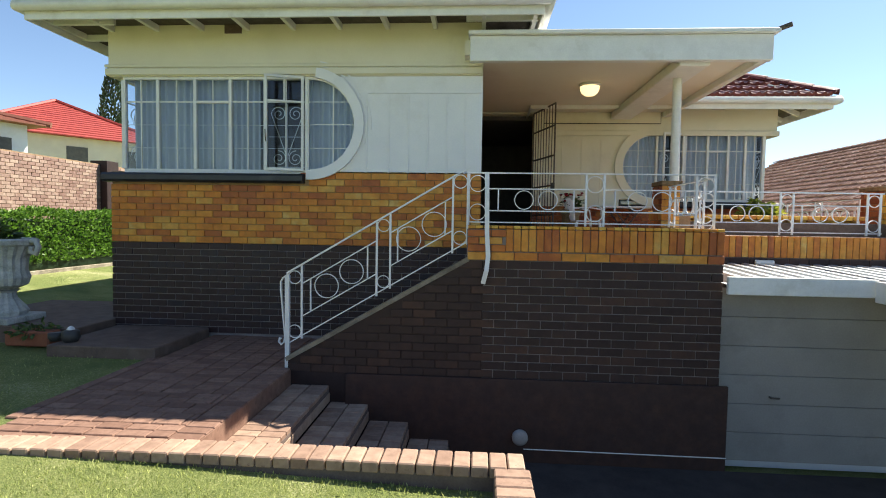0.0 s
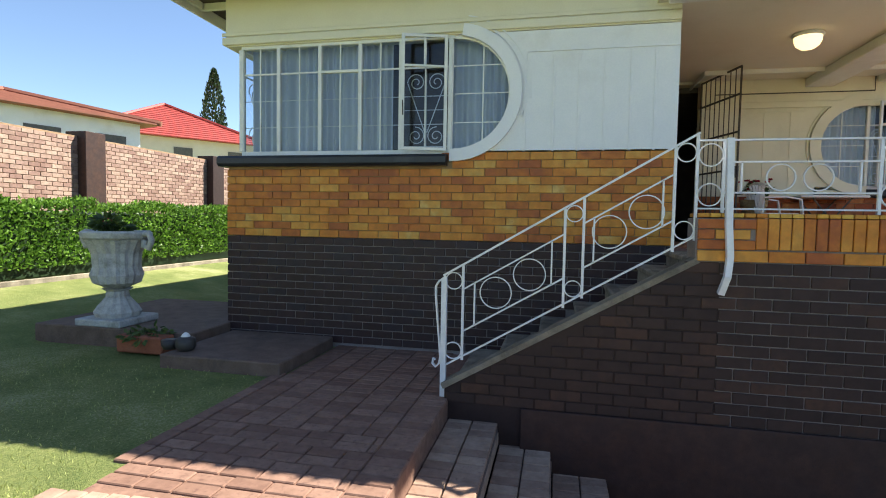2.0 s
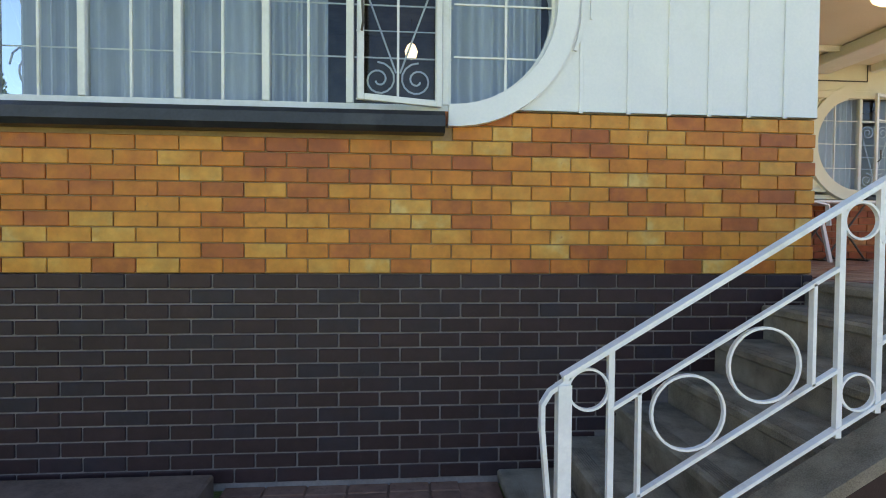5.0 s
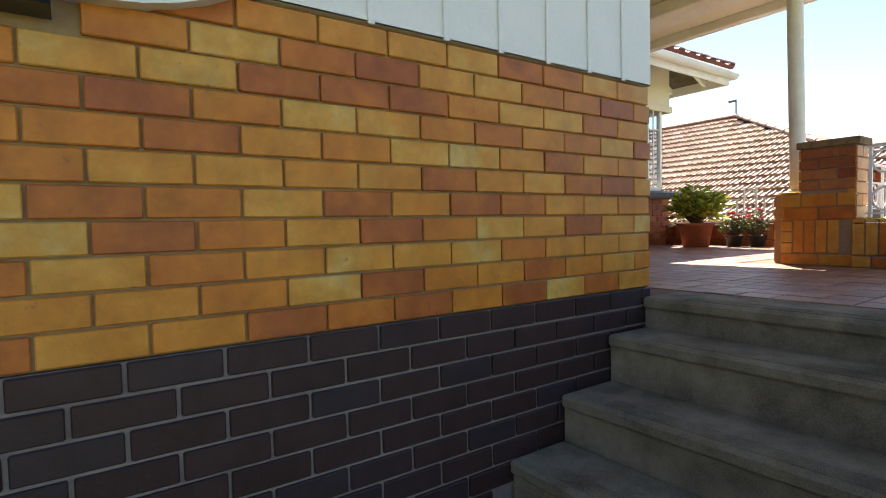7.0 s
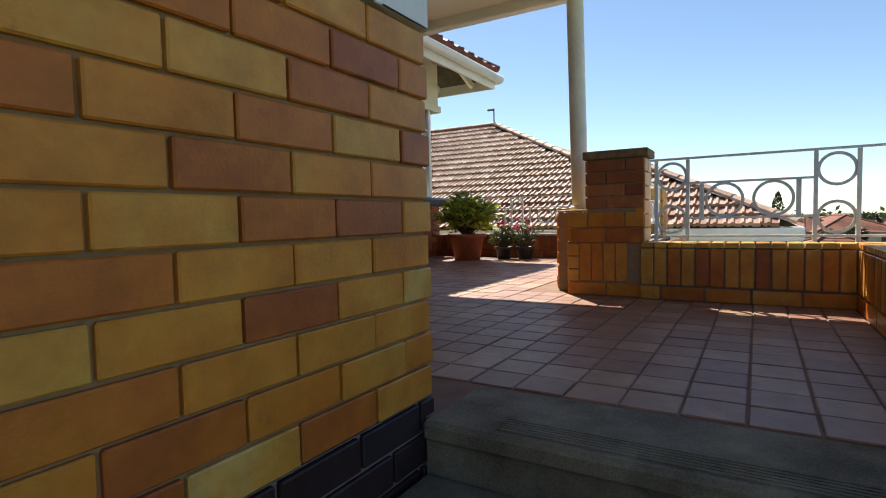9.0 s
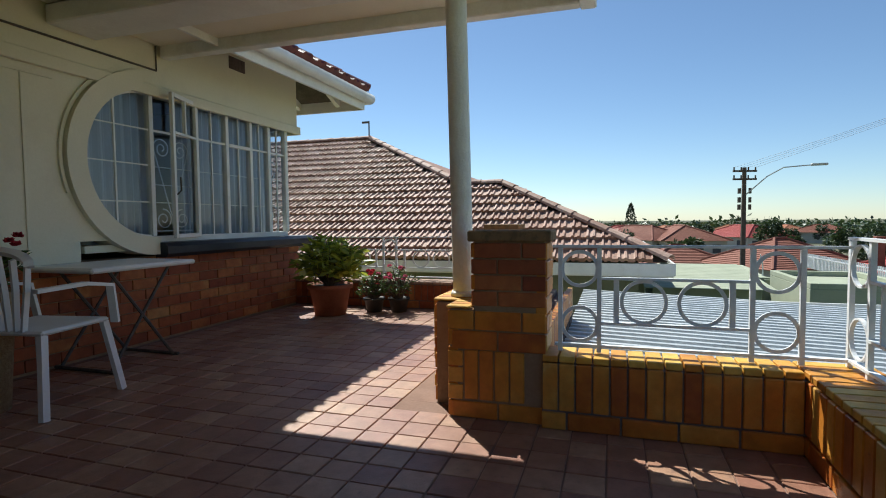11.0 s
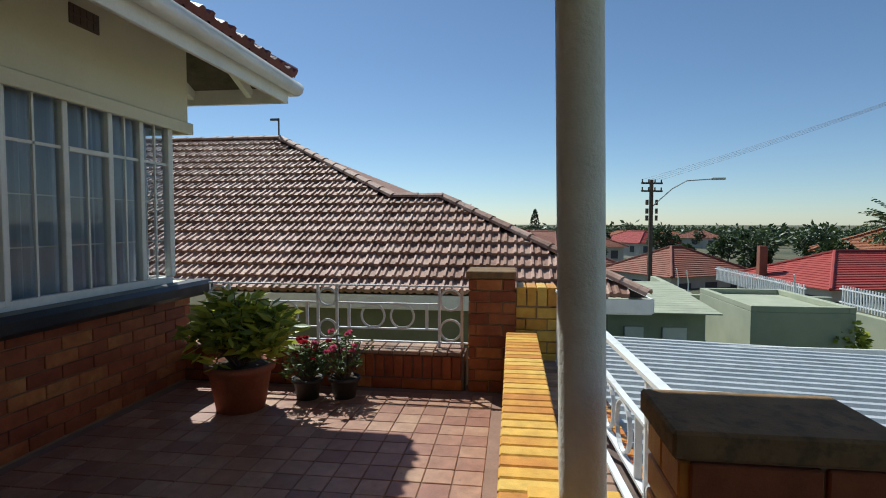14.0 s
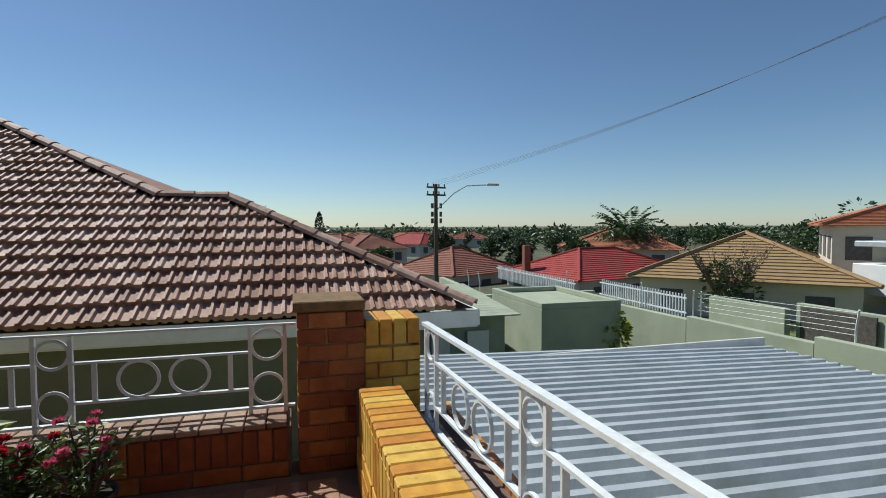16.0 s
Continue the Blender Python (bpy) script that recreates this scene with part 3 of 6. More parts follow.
def grille(b, x0, x1, z0, z1, y):
    """Scrolled burglar bars: two pairs of scrolls joined by slanting bars."""
    xm, r = (x0 + x1) / 2, (x1 - x0) * 0.21
    h = z1 - z0
    b.sweep([(xm, y, z0), (xm, y, z1)], 0.007, 5)
    for s in (-1, 1):
        scroll(b, xm + s * (r + 0.01), z1 - r * 1.25, y, r, 1.7, s)
        scroll(b, xm + s * (r + 0.01), z0 + r * 1.4, y, r, 1.7, s, 1.5)
        b.sweep([(xm + s * (2 * r + 0.005), y, z1 - r * 1.3), (xm + s * 0.012, y, z0 + r * 1.8)], 0.006, 5)
    b.sweep([(x0, y, z0 + 0.03), (x1, y, z0 + 0.03)], 0.006, 5)
    b.sweep([(x0, y, (z0 + z1) / 2), (x1, y, (z0 + z1) / 2)], 0.004, 5)


def bay_window(name, label, xs, xe, yf, zb, zt, side_x, side_len, mirror, casement, curtain_gaps):
    """A band window with a half-round end and a glazed corner. xs: the bars from the corner to the round end; xe: the round end's middle.
    side_x: the corner; mirror: -1 where the corner is at the low end."""
    w = empty(name, label, "window", "structure")
    zc, r = (zb + zt) / 2, (zt - zb) / 2
    d = 1 if mirror < 0 else -1
    fr, gl, bars = Build(), Build(), Build()
    lo, hi = min(side_x, xe), max(side_x, xe)
    fr.box(lo, hi, yf, yf + 0.05, zb - 0.035, zb + 0.02, 0.004)
    fr.box(lo, hi, yf, yf + 0.05, zt - 0.03, zt + 0.025, 0.004)
    for x in xs:
        fr.box(x - 0.021, x + 0.021, yf - 0.004, yf + 0.054, zb + 0.021, zt - 0.031, 0.004)
    fr.box(side_x - 0.028, side_x + 0.028, yf - 0.006, yf + 0.052, zb + 0.021, zt - 0.031, 0.005)
    edge = [side_x] + list(xs) + [xe]
    zt2 = zt - (zt - zb) * 0.26
    for k, (a, c) in enumerate(zip(edge, edge[1:])):
        m = (a + c) / 2
        bars.sweep([(m, yf + 0.02, zb + 0.01), (m, yf + 0.02, zt - 0.02)], 0, flat=(0.007, 0.007))
        bars.sweep([(a, yf + 0.02, zt2), (c, yf + 0.02, zt2)], 0, flat=(0.007, 0.009))
        for q in (0.25, 0.5):
            bars.sweep([(a, yf + 0.075, zb + (zt - zb) * q), (c, yf + 0.075, zb + (zt - zb) * q)], 0, flat=(0.003, 0.004))
        if k == 2:
            fr.box(min(a, c) + 0.02, max(a, c) - 0.02, yf - 0.008, yf + 0.03, zt2 - 0.02, zt2 + 0.012, 0.004)
    # half-round end
    a0, a1 = (-90, 90) if d > 0 else (90, 270)
    ringp = [(x, yf + 0.025, z) for x, z in arc(xe, zc, r - 0.012, a0, a1, 24)]
    fr.sweep(ringp, 0, flat=(0.02, 0.02))
    bars.sweep([(xe + d * r * 0.5, yf + 0.02, zc - r * 0.85), (xe + d * r * 0.5, yf + 0.02, zc + r * 0.85)], 0, flat=(0.007, 0.007))
    for q in (0.25, 0.5, 0.74):
        z = zb + (zt - zb) * q
        reach = math.sqrt(max(0, r * r - (z - zc) ** 2)) - 0.01
        bars.sweep([(xe, yf + 0.02, z), (xe + d * reach, yf + 0.02, z)], 0, flat=(0.004, 0.005))
    half = arc(xe, zc, r - 0.01, a0, a1, 24)
    gl.poly([(x, yf + 0.028, z) for x, z in half])
    gl.poly([(lo, yf + 0.028, zb), (hi, yf + 0.028, zb), (hi, yf + 0.028, zt), (lo, yf + 0.028, zt)])
    # glazed return
    sy0, sy1 = yf + 0.05, yf + side_len
    fr.box(side_x - 0.02, side_x + 0.02, sy0, sy1, zb - 0.035, zb + 0.02, 0.004)
    fr.box(side_x - 0.02, side_x + 0.02, sy0, sy1, zt - 0.03, zt + 0.025, 0.004)
    fr.box(side_x - 0.021, side_x + 0.021, sy1 - 0.04, sy1, zb + 0.021, zt - 0.031, 0.004)
    bars.sweep([(side_x, (sy0 + sy1) / 2, zb), (side_x, (sy0 + sy1) / 2, zt)], 0, flat=(0.008, 0.008))
    bars.sweep([(side_x, sy0, zt2), (side_x, sy1, zt2)], 0, flat=(0.008, 0.008))
    gl.poly([(side_x, sy0, zb), (side_x, sy1, zb), (side_x, sy1, zt), (side_x, sy0, zt)])
    gs = Build()
    ym, rr = (sy0 + sy1) / 2, side_len * 0.2
    for s in (-1, 1):
        for zc2 in (zt2 - rr * 1.2, zb + rr * 1.4):
            gs.sweep([(side_x - 0.03 * mirror, ym + s * (rr * (1 - 0.8 * i / 20) * math.cos(i * 0.5) + rr), zc2 + rr * (1 - 0.8 * i / 20) * math.sin(i * 0.5)) for i in range(21)], 0.006, 5)
        gs.sweep([(side_x - 0.03 * mirror, ym + s * 2 * rr, zt2 - rr), (side_x - 0.03 * mirror, ym, zb + rr * 1.8)], 0.005, 5)
    # the opened casement with its scrolled grille
    c0, c1 = casement
    grille(gs, c0, c1, zb + 0.03, zt2 - 0.02, yf + 0.062)
    add("grille", gs.make("grille", IRON), w)
    leafp = empty("casement", "", "")
    leafp.parent = w
    cl = Build()
    cw, ch = c1 - c0, zt - zb
    for u0, u1, v0, v1 in ((0, 0.035, 0, ch), (cw - 0.035, cw, 0, ch), (0.035, cw - 0.035, 0, 0.035), (0.035, cw - 0.035, ch - 0.035, ch), (0.035, cw - 0.035, ch * 0.72, ch * 0.72 + 0.022), (cw / 2 - 0.009, cw / 2 + 0.009, ch * 0.72 + 0.022, ch - 0.035)):
        cl.box(u0, u1, -0.03, 0, v0, v1, 0.003)
    part = add("casement_frame", cl.make("casement_frame", TRIM), leafp)
    hb = Build()
    hb.sweep([(0.02, -0.035, ch * 0.3), (0.02, -0.07, ch * 0.33), (0.015, -0.07, ch * 0.42)], 0.007, 5)
    add("handle", hb.make("handle", GATE), leafp)
    leafp.location = (c0, yf - 0.004, zb)
    # hinged on the far upright, a little open
    open_by = radians(17)
    leafp.location = (c1 - cw * math.cos(open_by), yf - 0.006 - cw * math.sin(open_by), zb)
    leafp.rotation_euler = (0, 0, open_by)
    add("frame", fr.make("frame", TRIM), w)
    add("glazing_bars", bars.make("glazing_bars", TRIM), w)
    pane = add("pane", gl.make("pane", GLASS), w)
    pane.visible_shadow = False
    # gathered curtains behind the glass
    cu = Build()
    x = lo + 0.04
    end = hi + (r if d > 0 else 0) - 0.03
    x = lo - (r if d < 0 else 0) + 0.04
    rng2 = random.Random(len(name) + int(xe * 10))
    prev = None
    while x < end:
        if any(g0 < x < g1 for g0, g1 in curtain_gaps):
            prev, x = None, x + 0.012
            continue
        y = yf + 0.20 + 0.028 * math.sin(x * 62 + 2 * math.sin(x * 9)) + 0.012 * math.sin(x * 23)
        if prev:
            cu.poly([(prev[0], prev[1], zb - 0.1), (x, y, zb - 0.1), (x, y, zt + 0.06), (prev[0], prev[1], zt + 0.06)])
        prev = (x, y)
        x += 0.012
    tagged(add("curtain", cu.make("curtain", CURTAIN, True), w), "pale blue gathered net curtain")
    return w


bay_window("window_1", "white steel band window with rounded end and scrolled grilles", [-3.93, -3.42, -2.94, -2.47, -1.92], CX, YA + 0.01, 2.19, 3.41, -4.40, 0.75, -1, (-2.44, -1.95), [(-2.62, -1.95)])
# the black sill
b = Build()
prof = [(0.0, 2.03), (-0.10, 2.03), (-0.13, 2.06), (-0.13, 2.12), (-0.10, 2.15), (0.0, 2.155)]
n0 = len(prof)
for x in (XL - 0.05, -1.93):
    b.v += [(x, YA + dy, z) for dy, z in prof]
b.f += [(i, i + 1, n0 + i + 1, n0 + i) for i in range(n0 - 1)] + [tuple(range(n0 - 1, -1, -1)), tuple(range(n0, 2 * n0))]
b.box(XL - 0.08, XL, YA, YA + 0.9, 2.03, 2.15, 0.02)
tagged(add("sill", b.make("sill", BLACK), wing), "thick black painted window sill")
box("inner_sill", XL + 0.02, -1.3, YA + 0.02, YA + 0.24, 2.10, 2.152, WHITE, 0.004, wing)

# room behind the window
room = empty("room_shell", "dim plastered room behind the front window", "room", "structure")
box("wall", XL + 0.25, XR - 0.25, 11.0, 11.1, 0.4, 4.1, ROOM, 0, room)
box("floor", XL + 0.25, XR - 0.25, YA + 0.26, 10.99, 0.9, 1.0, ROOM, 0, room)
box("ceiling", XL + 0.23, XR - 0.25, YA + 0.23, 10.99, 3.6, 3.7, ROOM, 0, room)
pend = empty("pendant_lamp", "small lit pendant lamp inside the room", "lamp")
b = Build()
b.lathe([(0.01, 3.20), (0.05, 3.22), (0.065, 3.28), (0.04, 3.34), (0.015, 3.36)], -2.08, 10.5, 14)
add("bulb", b.make("bulb", LAMP_GLASS, True), pend)
b = Build()
b.sweep([(-2.08, 10.5, 3.36), (-2.08, 10.5, 3.6)], 0.006, 5)
add("cord", b.make("cord", GATE), pend)
box("wall", XL + 0.02, XL + 0.22, YA + 0.80, 21.9, 2.05, 3.385, CREAM, 0.003, wing)


# ---- eaves and roofs of the house ----
def eaves(name, label, x0, x1, y0, y1, zb, zt, slope=0.0):
    """A hipped roof with fascia, half-round gutter, open rafters and tiles. The box is the outer line of the eaves."""
    r = empty(name, label, "roof", "structure")
    f = Build()
    for a in ((x0, x1, y0, y0 + 0.03), (x0, x1, y1 - 0.03, y1), (x0, x0 + 0.03, y0 + 0.031, y1 - 0.031), (x1 - 0.03, x1, y0 + 0.031, y1 - 0.031)):
        f.box(*a, zb, zt, 0.004)
    add("fascia", f.make("fascia", TRIM), r)
    g = Build()
    sec = 0.06
    for p in ([(x0 - sec, y0 - sec, zt), (x1 + sec, y0 - sec, zt)], [(x1 + sec, y0 - sec, zt), (x1 + sec, y1, zt)], [(x0 - sec, y0 - sec, zt), (x0 - sec, y1, zt)]):
        g.sweep(p, 0.062, 10)
    add("gutter", g.make("gutter", TRIM, True), r)
    wd = Build()
    run = 0.9
    for i in range(int((x1 - x0) / 0.6) + 1):
        x = x0 + 0.08 + i * (x1 - x0 - 0.16) / int((x1 - x0) / 0.6)
        wd.sweep([(x, y0 + 0.032, zt - 0.05), (x, y0 + run, zt - 0.05 + slope * run)], 0, flat=(0.025, 0.04))
    for i in range(int((y1 - y0) / 0.6) + 1):
        y = y0 + 0.35 + i * (y1 - y0 - 0.7) / int((y1 - y0) / 0.6)
        wd.sweep([(x0 + 0.032, y, zt - 0.052), (x0 + run, y, zt - 0.052 + slope * run)], 0, flat=(0.025, 0.04))
        wd.sweep([(x1 - 0.032, y, zt - 0.052), (x1 - run, y, zt - 0.052 + slope * run)], 0, flat=(0.025, 0.04))
    add("rafters", wd.make("rafters", TRIM), r)
    u = Build()
    c = 0.032
    outer = [(x0 + c, y0 + c), (x1 - c, y0 + c), (x1 - c, y1 - c), (x0 + c, y1 - c)]
    inner = [(x0 + run, y0 + run), (x1 - run, y0 + run), (x1 - run, y1 - run), (x0 + run, y1 - run)]
    for lift in (-0.008, 0.012):
        for k in range(4):
            m = (k + 1) % 4
            u.poly([(*outer[k], zt + lift), (*outer[m], zt + lift), (*inner[m], zt + lift + slope * run), (*inner[k], zt + lift + slope * run)])
        u.poly([(*p, zt + lift + slope * run) for p in inner])
    add("underlay", u.make("underlay", WOOD), r)
    return r


def roof_plane(parent, corner, along, upslope, poly, mat, tile=(0.26, 0.34), singles=0, joined_name="tiles"):
    """Lays ridged tiles over one slope. corner: low corner; along, upslope: unit vectors; poly: outline in (u, v) metres."""
    along, upslope = Vector(along).normalized(), Vector(upslope).normalized()
    up = along.cross(upslope).normalized()
    if up.z < 0:
        up = -up
    tw, tl = tile

    def inside(u, v):
        c = False
        for (ax, ay), (bx, by) in zip(poly, poly[1:] + poly[:1]):
            if (ay > v) != (by > v) and u < (bx - ax) * (v - ay) / (by - ay) + ax:
                c = not c
        return c
    # profile of one tile: flat pan, raised roll, small roll
    prof = [(0.0, 0.02), (0.10, 0.0), (0.40, 0.0), (0.50, 0.026), (0.62, 0.026), (0.70, 0.004), (0.84, 0.004), (0.92, 0.034), (1.04, 0.030)]

    def tile_geo(b, base):
        n = len(b.v)
        for v, lift in ((-0.03, 0.072), (tl + 0.02, 0.006)):
            for s, h in prof:
                b.v.append(tuple(base + along * (s * tw) + upslope * v + up * (h + lift)))
        for s, h in prof:
            b.v.append(tuple(base + along * (s * tw) + upslope * -0.03 + up * (h + 0.004)))
        k = len(prof)
        b.f += [(n + i, n + i + 1, n + k + i + 1, n + k + i) for i in range(k - 1)]
        b.f += [(n + i + 1, n + i, n + 2 * k + i, n + 2 * k + i + 1) for i in range(k - 1)]
    corner = Vector(corner)
    us = [p[0] for p in poly]
    vs = [p[1] for p in poly]
    rest = Build()
    one = Build()
    tile_geo(one, Vector((0, 0, 0)))
    one_me = one.make("roof_tile", mat)
    count = 0
    v = min(vs)
    row = 0
    while v < max(vs):
        u = min(us)
        while u < max(us):
            if inside(u + tw / 2, v + tl / 2):
                base = corner + along * u + upslope * v
                if count < singles:
                    add("roof_tile", one_me, parent, base)
                    count += 1
                else:
                    tile_geo(rest, base)
            u += tw
        v += tl
        row += 1
    if rest.v:
        tagged(add(joined_name, rest.make(joined_name, mat), parent), kind="stuff")
    # boards under the tiles
    ub = Build()
    ub.poly([corner + along * p + upslope * q - up * 0.01 for p, q in poly])
    add("roof_boards", ub.make("roof_boards", WOOD), parent)


def ridge_caps(parent, a, b, mat, n=None, r=0.10, name="ridge_tile"):
    a, b = Vector(a), Vector(b)
    n = n or max(2, int((b - a).length / 0.38))
    d = (b - a) / n
    side = d.cross(Vector((0, 0, 1))).normalized()
    up = side.cross(d).normalized()
    m = Build()
    for k, (q, rr) in enumerate(((0.0, r * 1.12), (1.06, r * 0.95))):
        for i in range(7):
            w = math.pi * i / 6
            m.v.append(tuple(d * q + side * math.cos(w) * rr + up * (math.sin(w) * rr * 0.8)))
    for i in range(7):
        w = math.pi * i / 6
        m.v.append(tuple(side * math.cos(w) * (r * 1.12 - 0.03) + up * (math.sin(w) * (r * 1.12 - 0.03) * 0.8)))
    m.f += [(i, i + 1, 8 + i, 7 + i) for i in range(6)] + [(i + 1, i, 14 + i, 15 + i) for i in range(6)]
    me = m.make("ridge_tile", mat)
    for i in range(n):
        add(name, me, parent, a + d * i)


# Unseen rear length, out to y 22.6, keeps sun off the side lawn.
ra = eaves("roof_wing", "house eaves with white fascia, gutter and maroon tiles", -5.2, 1.05, 7.62, 22.6, 3.93, 4.08)
roof_plane(ra, (-5.25, 7.56, 4.10), (1, 0, 0), (0, 0.86, 0.5), [(0, 0), (6.3, 0), (3.15, 3.6)], ROOF_RED)
rb = eaves("roof_bay", "house eaves with white gutter and maroon clay tiles", 1.2, 6.20, 10.77, 16.5, 3.54, 3.68, 0.42)
roof_plane(rb, (1.15, 10.71, 3.72), (1, 0, 0), (0, 0.88, 0.47), [(0, 0), (5.1, 0), (2.55, 2.95)], ROOF_RED)
roof_plane(rb, (6.25, 10.71, 3.72), (0, 1, 0), (-0.88, 0, 0.47), [(0, 0), (5.6, 0), (2.8, 3.2)], ROOF_RED)
ridge_caps(rb, (6.22, 10.74, 3.78), (3.7, 13.27, 5.15), ROOF_RED)

# flat roof over the porch
canopy = empty("porch_canopy", "flat white porch roof with a deep fascia and plain soffit", "canopy", "structure")
b = Build()
b.box(0.20, 3.72, 7.92, 8.02, 3.50, 3.80, 0.008)
b.box(3.62, 3.72, 8.021, 11.36, 3.51, 3.79, 0.008)
b.box(0.18, 3.77, 7.86, 11.36, 3.802, 3.85, 0.008)
b.box(2.70, 3.06, 8.03, 11.36, 3.47, 3.595, 0.01)
add("fascia", b.make("fascia", TRIM), canopy)
b = Build()
b.box(XR - 0.23, 3.619, 8.021, 11.35, 3.60, 3.78, 0.0)
add("soffit", b.make("soffit", CEILING), canopy)
b = Build()
b.sweep([(3.68, 7.95, 3.82), (3.86, 7.82, 3.87)], 0.03, 8)
add("spout", b.make("spout", GATE), canopy)

column = empty("porch_column", "round cream porch column with chipped old paint", "column")
b = Build()
b.lathe([(0.057, 1.746 + k * 0.0862) for k in range(21)], 2.89, 8.585, 24)
b.v = [(x, y + 0.02 * (z - 1.746), z) for x, y, z in b.v]
add("shaft", b.make("shaft", COLUMN, True), column)
b = Build()
b.lathe([(0.07, 1.746), (0.07, 1.761), (0.064, 1.771)], 2.89, 8.585, 24)
add("base", b.make("base", COLUMN, True), column)

lamp = empty("ceiling_lamp", "lit round glass porch lamp on the ceiling", "lamp")
b = Build()
b.lathe([(0.15, 3.599), (0.16, 3.575), (0.15, 3.56)], 1.92, 9.38, 24)
add("base", b.make("base", TRIM, True), lamp)
b = Build()
b.lathe([(0.02, 3.425), (0.07, 3.435), (0.115, 3.47), (0.135, 3.515), (0.138, 3.559)], 1.92, 9.38, 24)
tagged(add("shade", b.make("shade", LAMP_GLASS, True), lamp), "glowing cream glass bowl")

# ---- back wall of the porch with the second bay ----
YB, XB = 11.40, 5.64
bay = empty("wall_bay", "porch wall with orange bricks and cream boarding above", "wall", "structure")
b = Build()
b.box(1.32, XB - 0.012, YB + 0.012, YB + 0.24, 0.2, 1.885, 0.004)
b.box(XB - 0.24, XB - 0.012, YB + 0.241, 16.0, -1.2, 1.885, 0.004)
add("backing", b.make("backing", MORTAR), bay)
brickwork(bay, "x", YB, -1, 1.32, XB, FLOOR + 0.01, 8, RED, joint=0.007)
brickwork(bay, "y", XB, 1, YB + 0.05, 15.9, FLOOR + 0.01, 8, ORANGE, singles=False, joint=0.007)
CXB, CZB, RB = 3.53, 2.63, 0.60
b = Build()
pts = arc(CXB, CZB, RB, 90, 270, 20)
for (xa, za), (xb2, zb2) in zip(pts, pts[1:]):
    b.poly([(1.32, YB - 0.004, zb2), (xb2, YB - 0.004, zb2), (xa, YB - 0.004, za), (1.32, YB - 0.004, za)])
    b.poly([(xa, YB - 0.004, za), (xb2, YB - 0.004, zb2), (xb2, YB + 0.2, zb2), (xa, YB + 0.2, za)])
    b.poly([(1.32, YB + 0.2, za), (xa, YB + 0.2, za), (xb2, YB + 0.2, zb2), (1.32, YB + 0.2, zb2)])
b.box(1.32, 2.9, YB - 0.004, YB + 0.2, 1.885, 2.029, 0)
add("boarding", b.make("boarding", CREAM), bay)
b = Build()
b.box(1.32, XB, YB - 0.015, YB + 0.22, 3.235, 3.95, 0.004)
b.box(XB - 0.22, XB, YB + 0.221, 16.0, 3.235, 3.95, 0.004)
b.box(1.40, XB + 0.03, YB - 0.045, YB - 0.016, 3.185, 3.275, 0.006)
b.box(XB + 0.001, XB + 0.03, YB - 0.015, 15.9, 3.185, 3.275, 0.006)
b.box(0.36, 1.32, YB - 0.004, YB + 0.22, 3.575, 3.95, 0.0)
tagged(add("upper_wall", b.make("upper_wall", CREAM), bay), "cream plastered upper wall")
add("window_surround", ring_band(0.585, 0.73, YB - 0.05, YB + 0.15, 98, 273, 28, CXB, CZB).make("window_surround", CREAM), bay)
add("window_moulding", ring_band(0.745, 0.765, YB - 0.022, YB, 100, 200, 20, CXB, CZB).make("window_moulding", CREAM), bay)
for x in (1.85, 2.2, 2.55):
    box("batten", x - 0.008, x + 0.008, YB - 0.012, YB - 0.005, 1.91, 3.12, CREAM, 0.002, bay)
box("batten", 1.5, 2.75, YB - 0.014, YB - 0.006, 3.125, 3.14, CREAM, 0.002, bay)
air_brick(bay, 4.6, YB - 0.016, 3.72)
b = Build()
b.sweep([(1.5, YB - 0.025, 3.40), (3.6, YB - 0.025, 3.40), (3.6, YB - 0.025, 3.60)], 0.008, 6)
tagged(add("conduit", b.make("conduit", GATE), bay), "thin wire along the wall")
b = Build()
for x in (XB + 0.13, CXB + 0.02):
    b.v += [(x, YB + dy, z - 0.155) for dy, z in prof]
b.f += [(i + 1, i, n0 + i, n0 + i + 1) for i in range(n0 - 1)] + [tuple(range(n0)), tuple(range(2 * n0 - 1, n0 - 1, -1))]
b.box(XB, XB + 0.13, YB, YB + 0.9, 1.875, 1.995, 0.02)
tagged(add("sill", b.make("sill", BLACK), bay), "thick black painted window sill")
box("inner_sill", 2.95, XB - 0.02, YB + 0.02, YB + 0.24, 1.94, 1.995, CREAM, 0.004, bay)
bay_window("window_2", "cream steel band window with rounded end and grilles", [5.12, 4.82, 4.46, 4.06, 3.56], CXB, YB + 0.01, 2.03, 3.23, XB - 0.2, 0.75, 1, (3.60, 4.03), [(3.76, 3.98)])
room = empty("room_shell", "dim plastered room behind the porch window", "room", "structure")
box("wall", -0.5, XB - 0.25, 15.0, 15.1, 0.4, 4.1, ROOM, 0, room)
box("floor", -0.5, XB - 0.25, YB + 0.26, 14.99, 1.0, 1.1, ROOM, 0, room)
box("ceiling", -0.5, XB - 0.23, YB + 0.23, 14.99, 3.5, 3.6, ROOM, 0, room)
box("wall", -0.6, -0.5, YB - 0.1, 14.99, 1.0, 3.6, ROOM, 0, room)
box("wall", XB - 0.22, XB - 0.02, YB + 0.80, 14.98, 1.90, 3.23, CREAM, 0.003, bay)

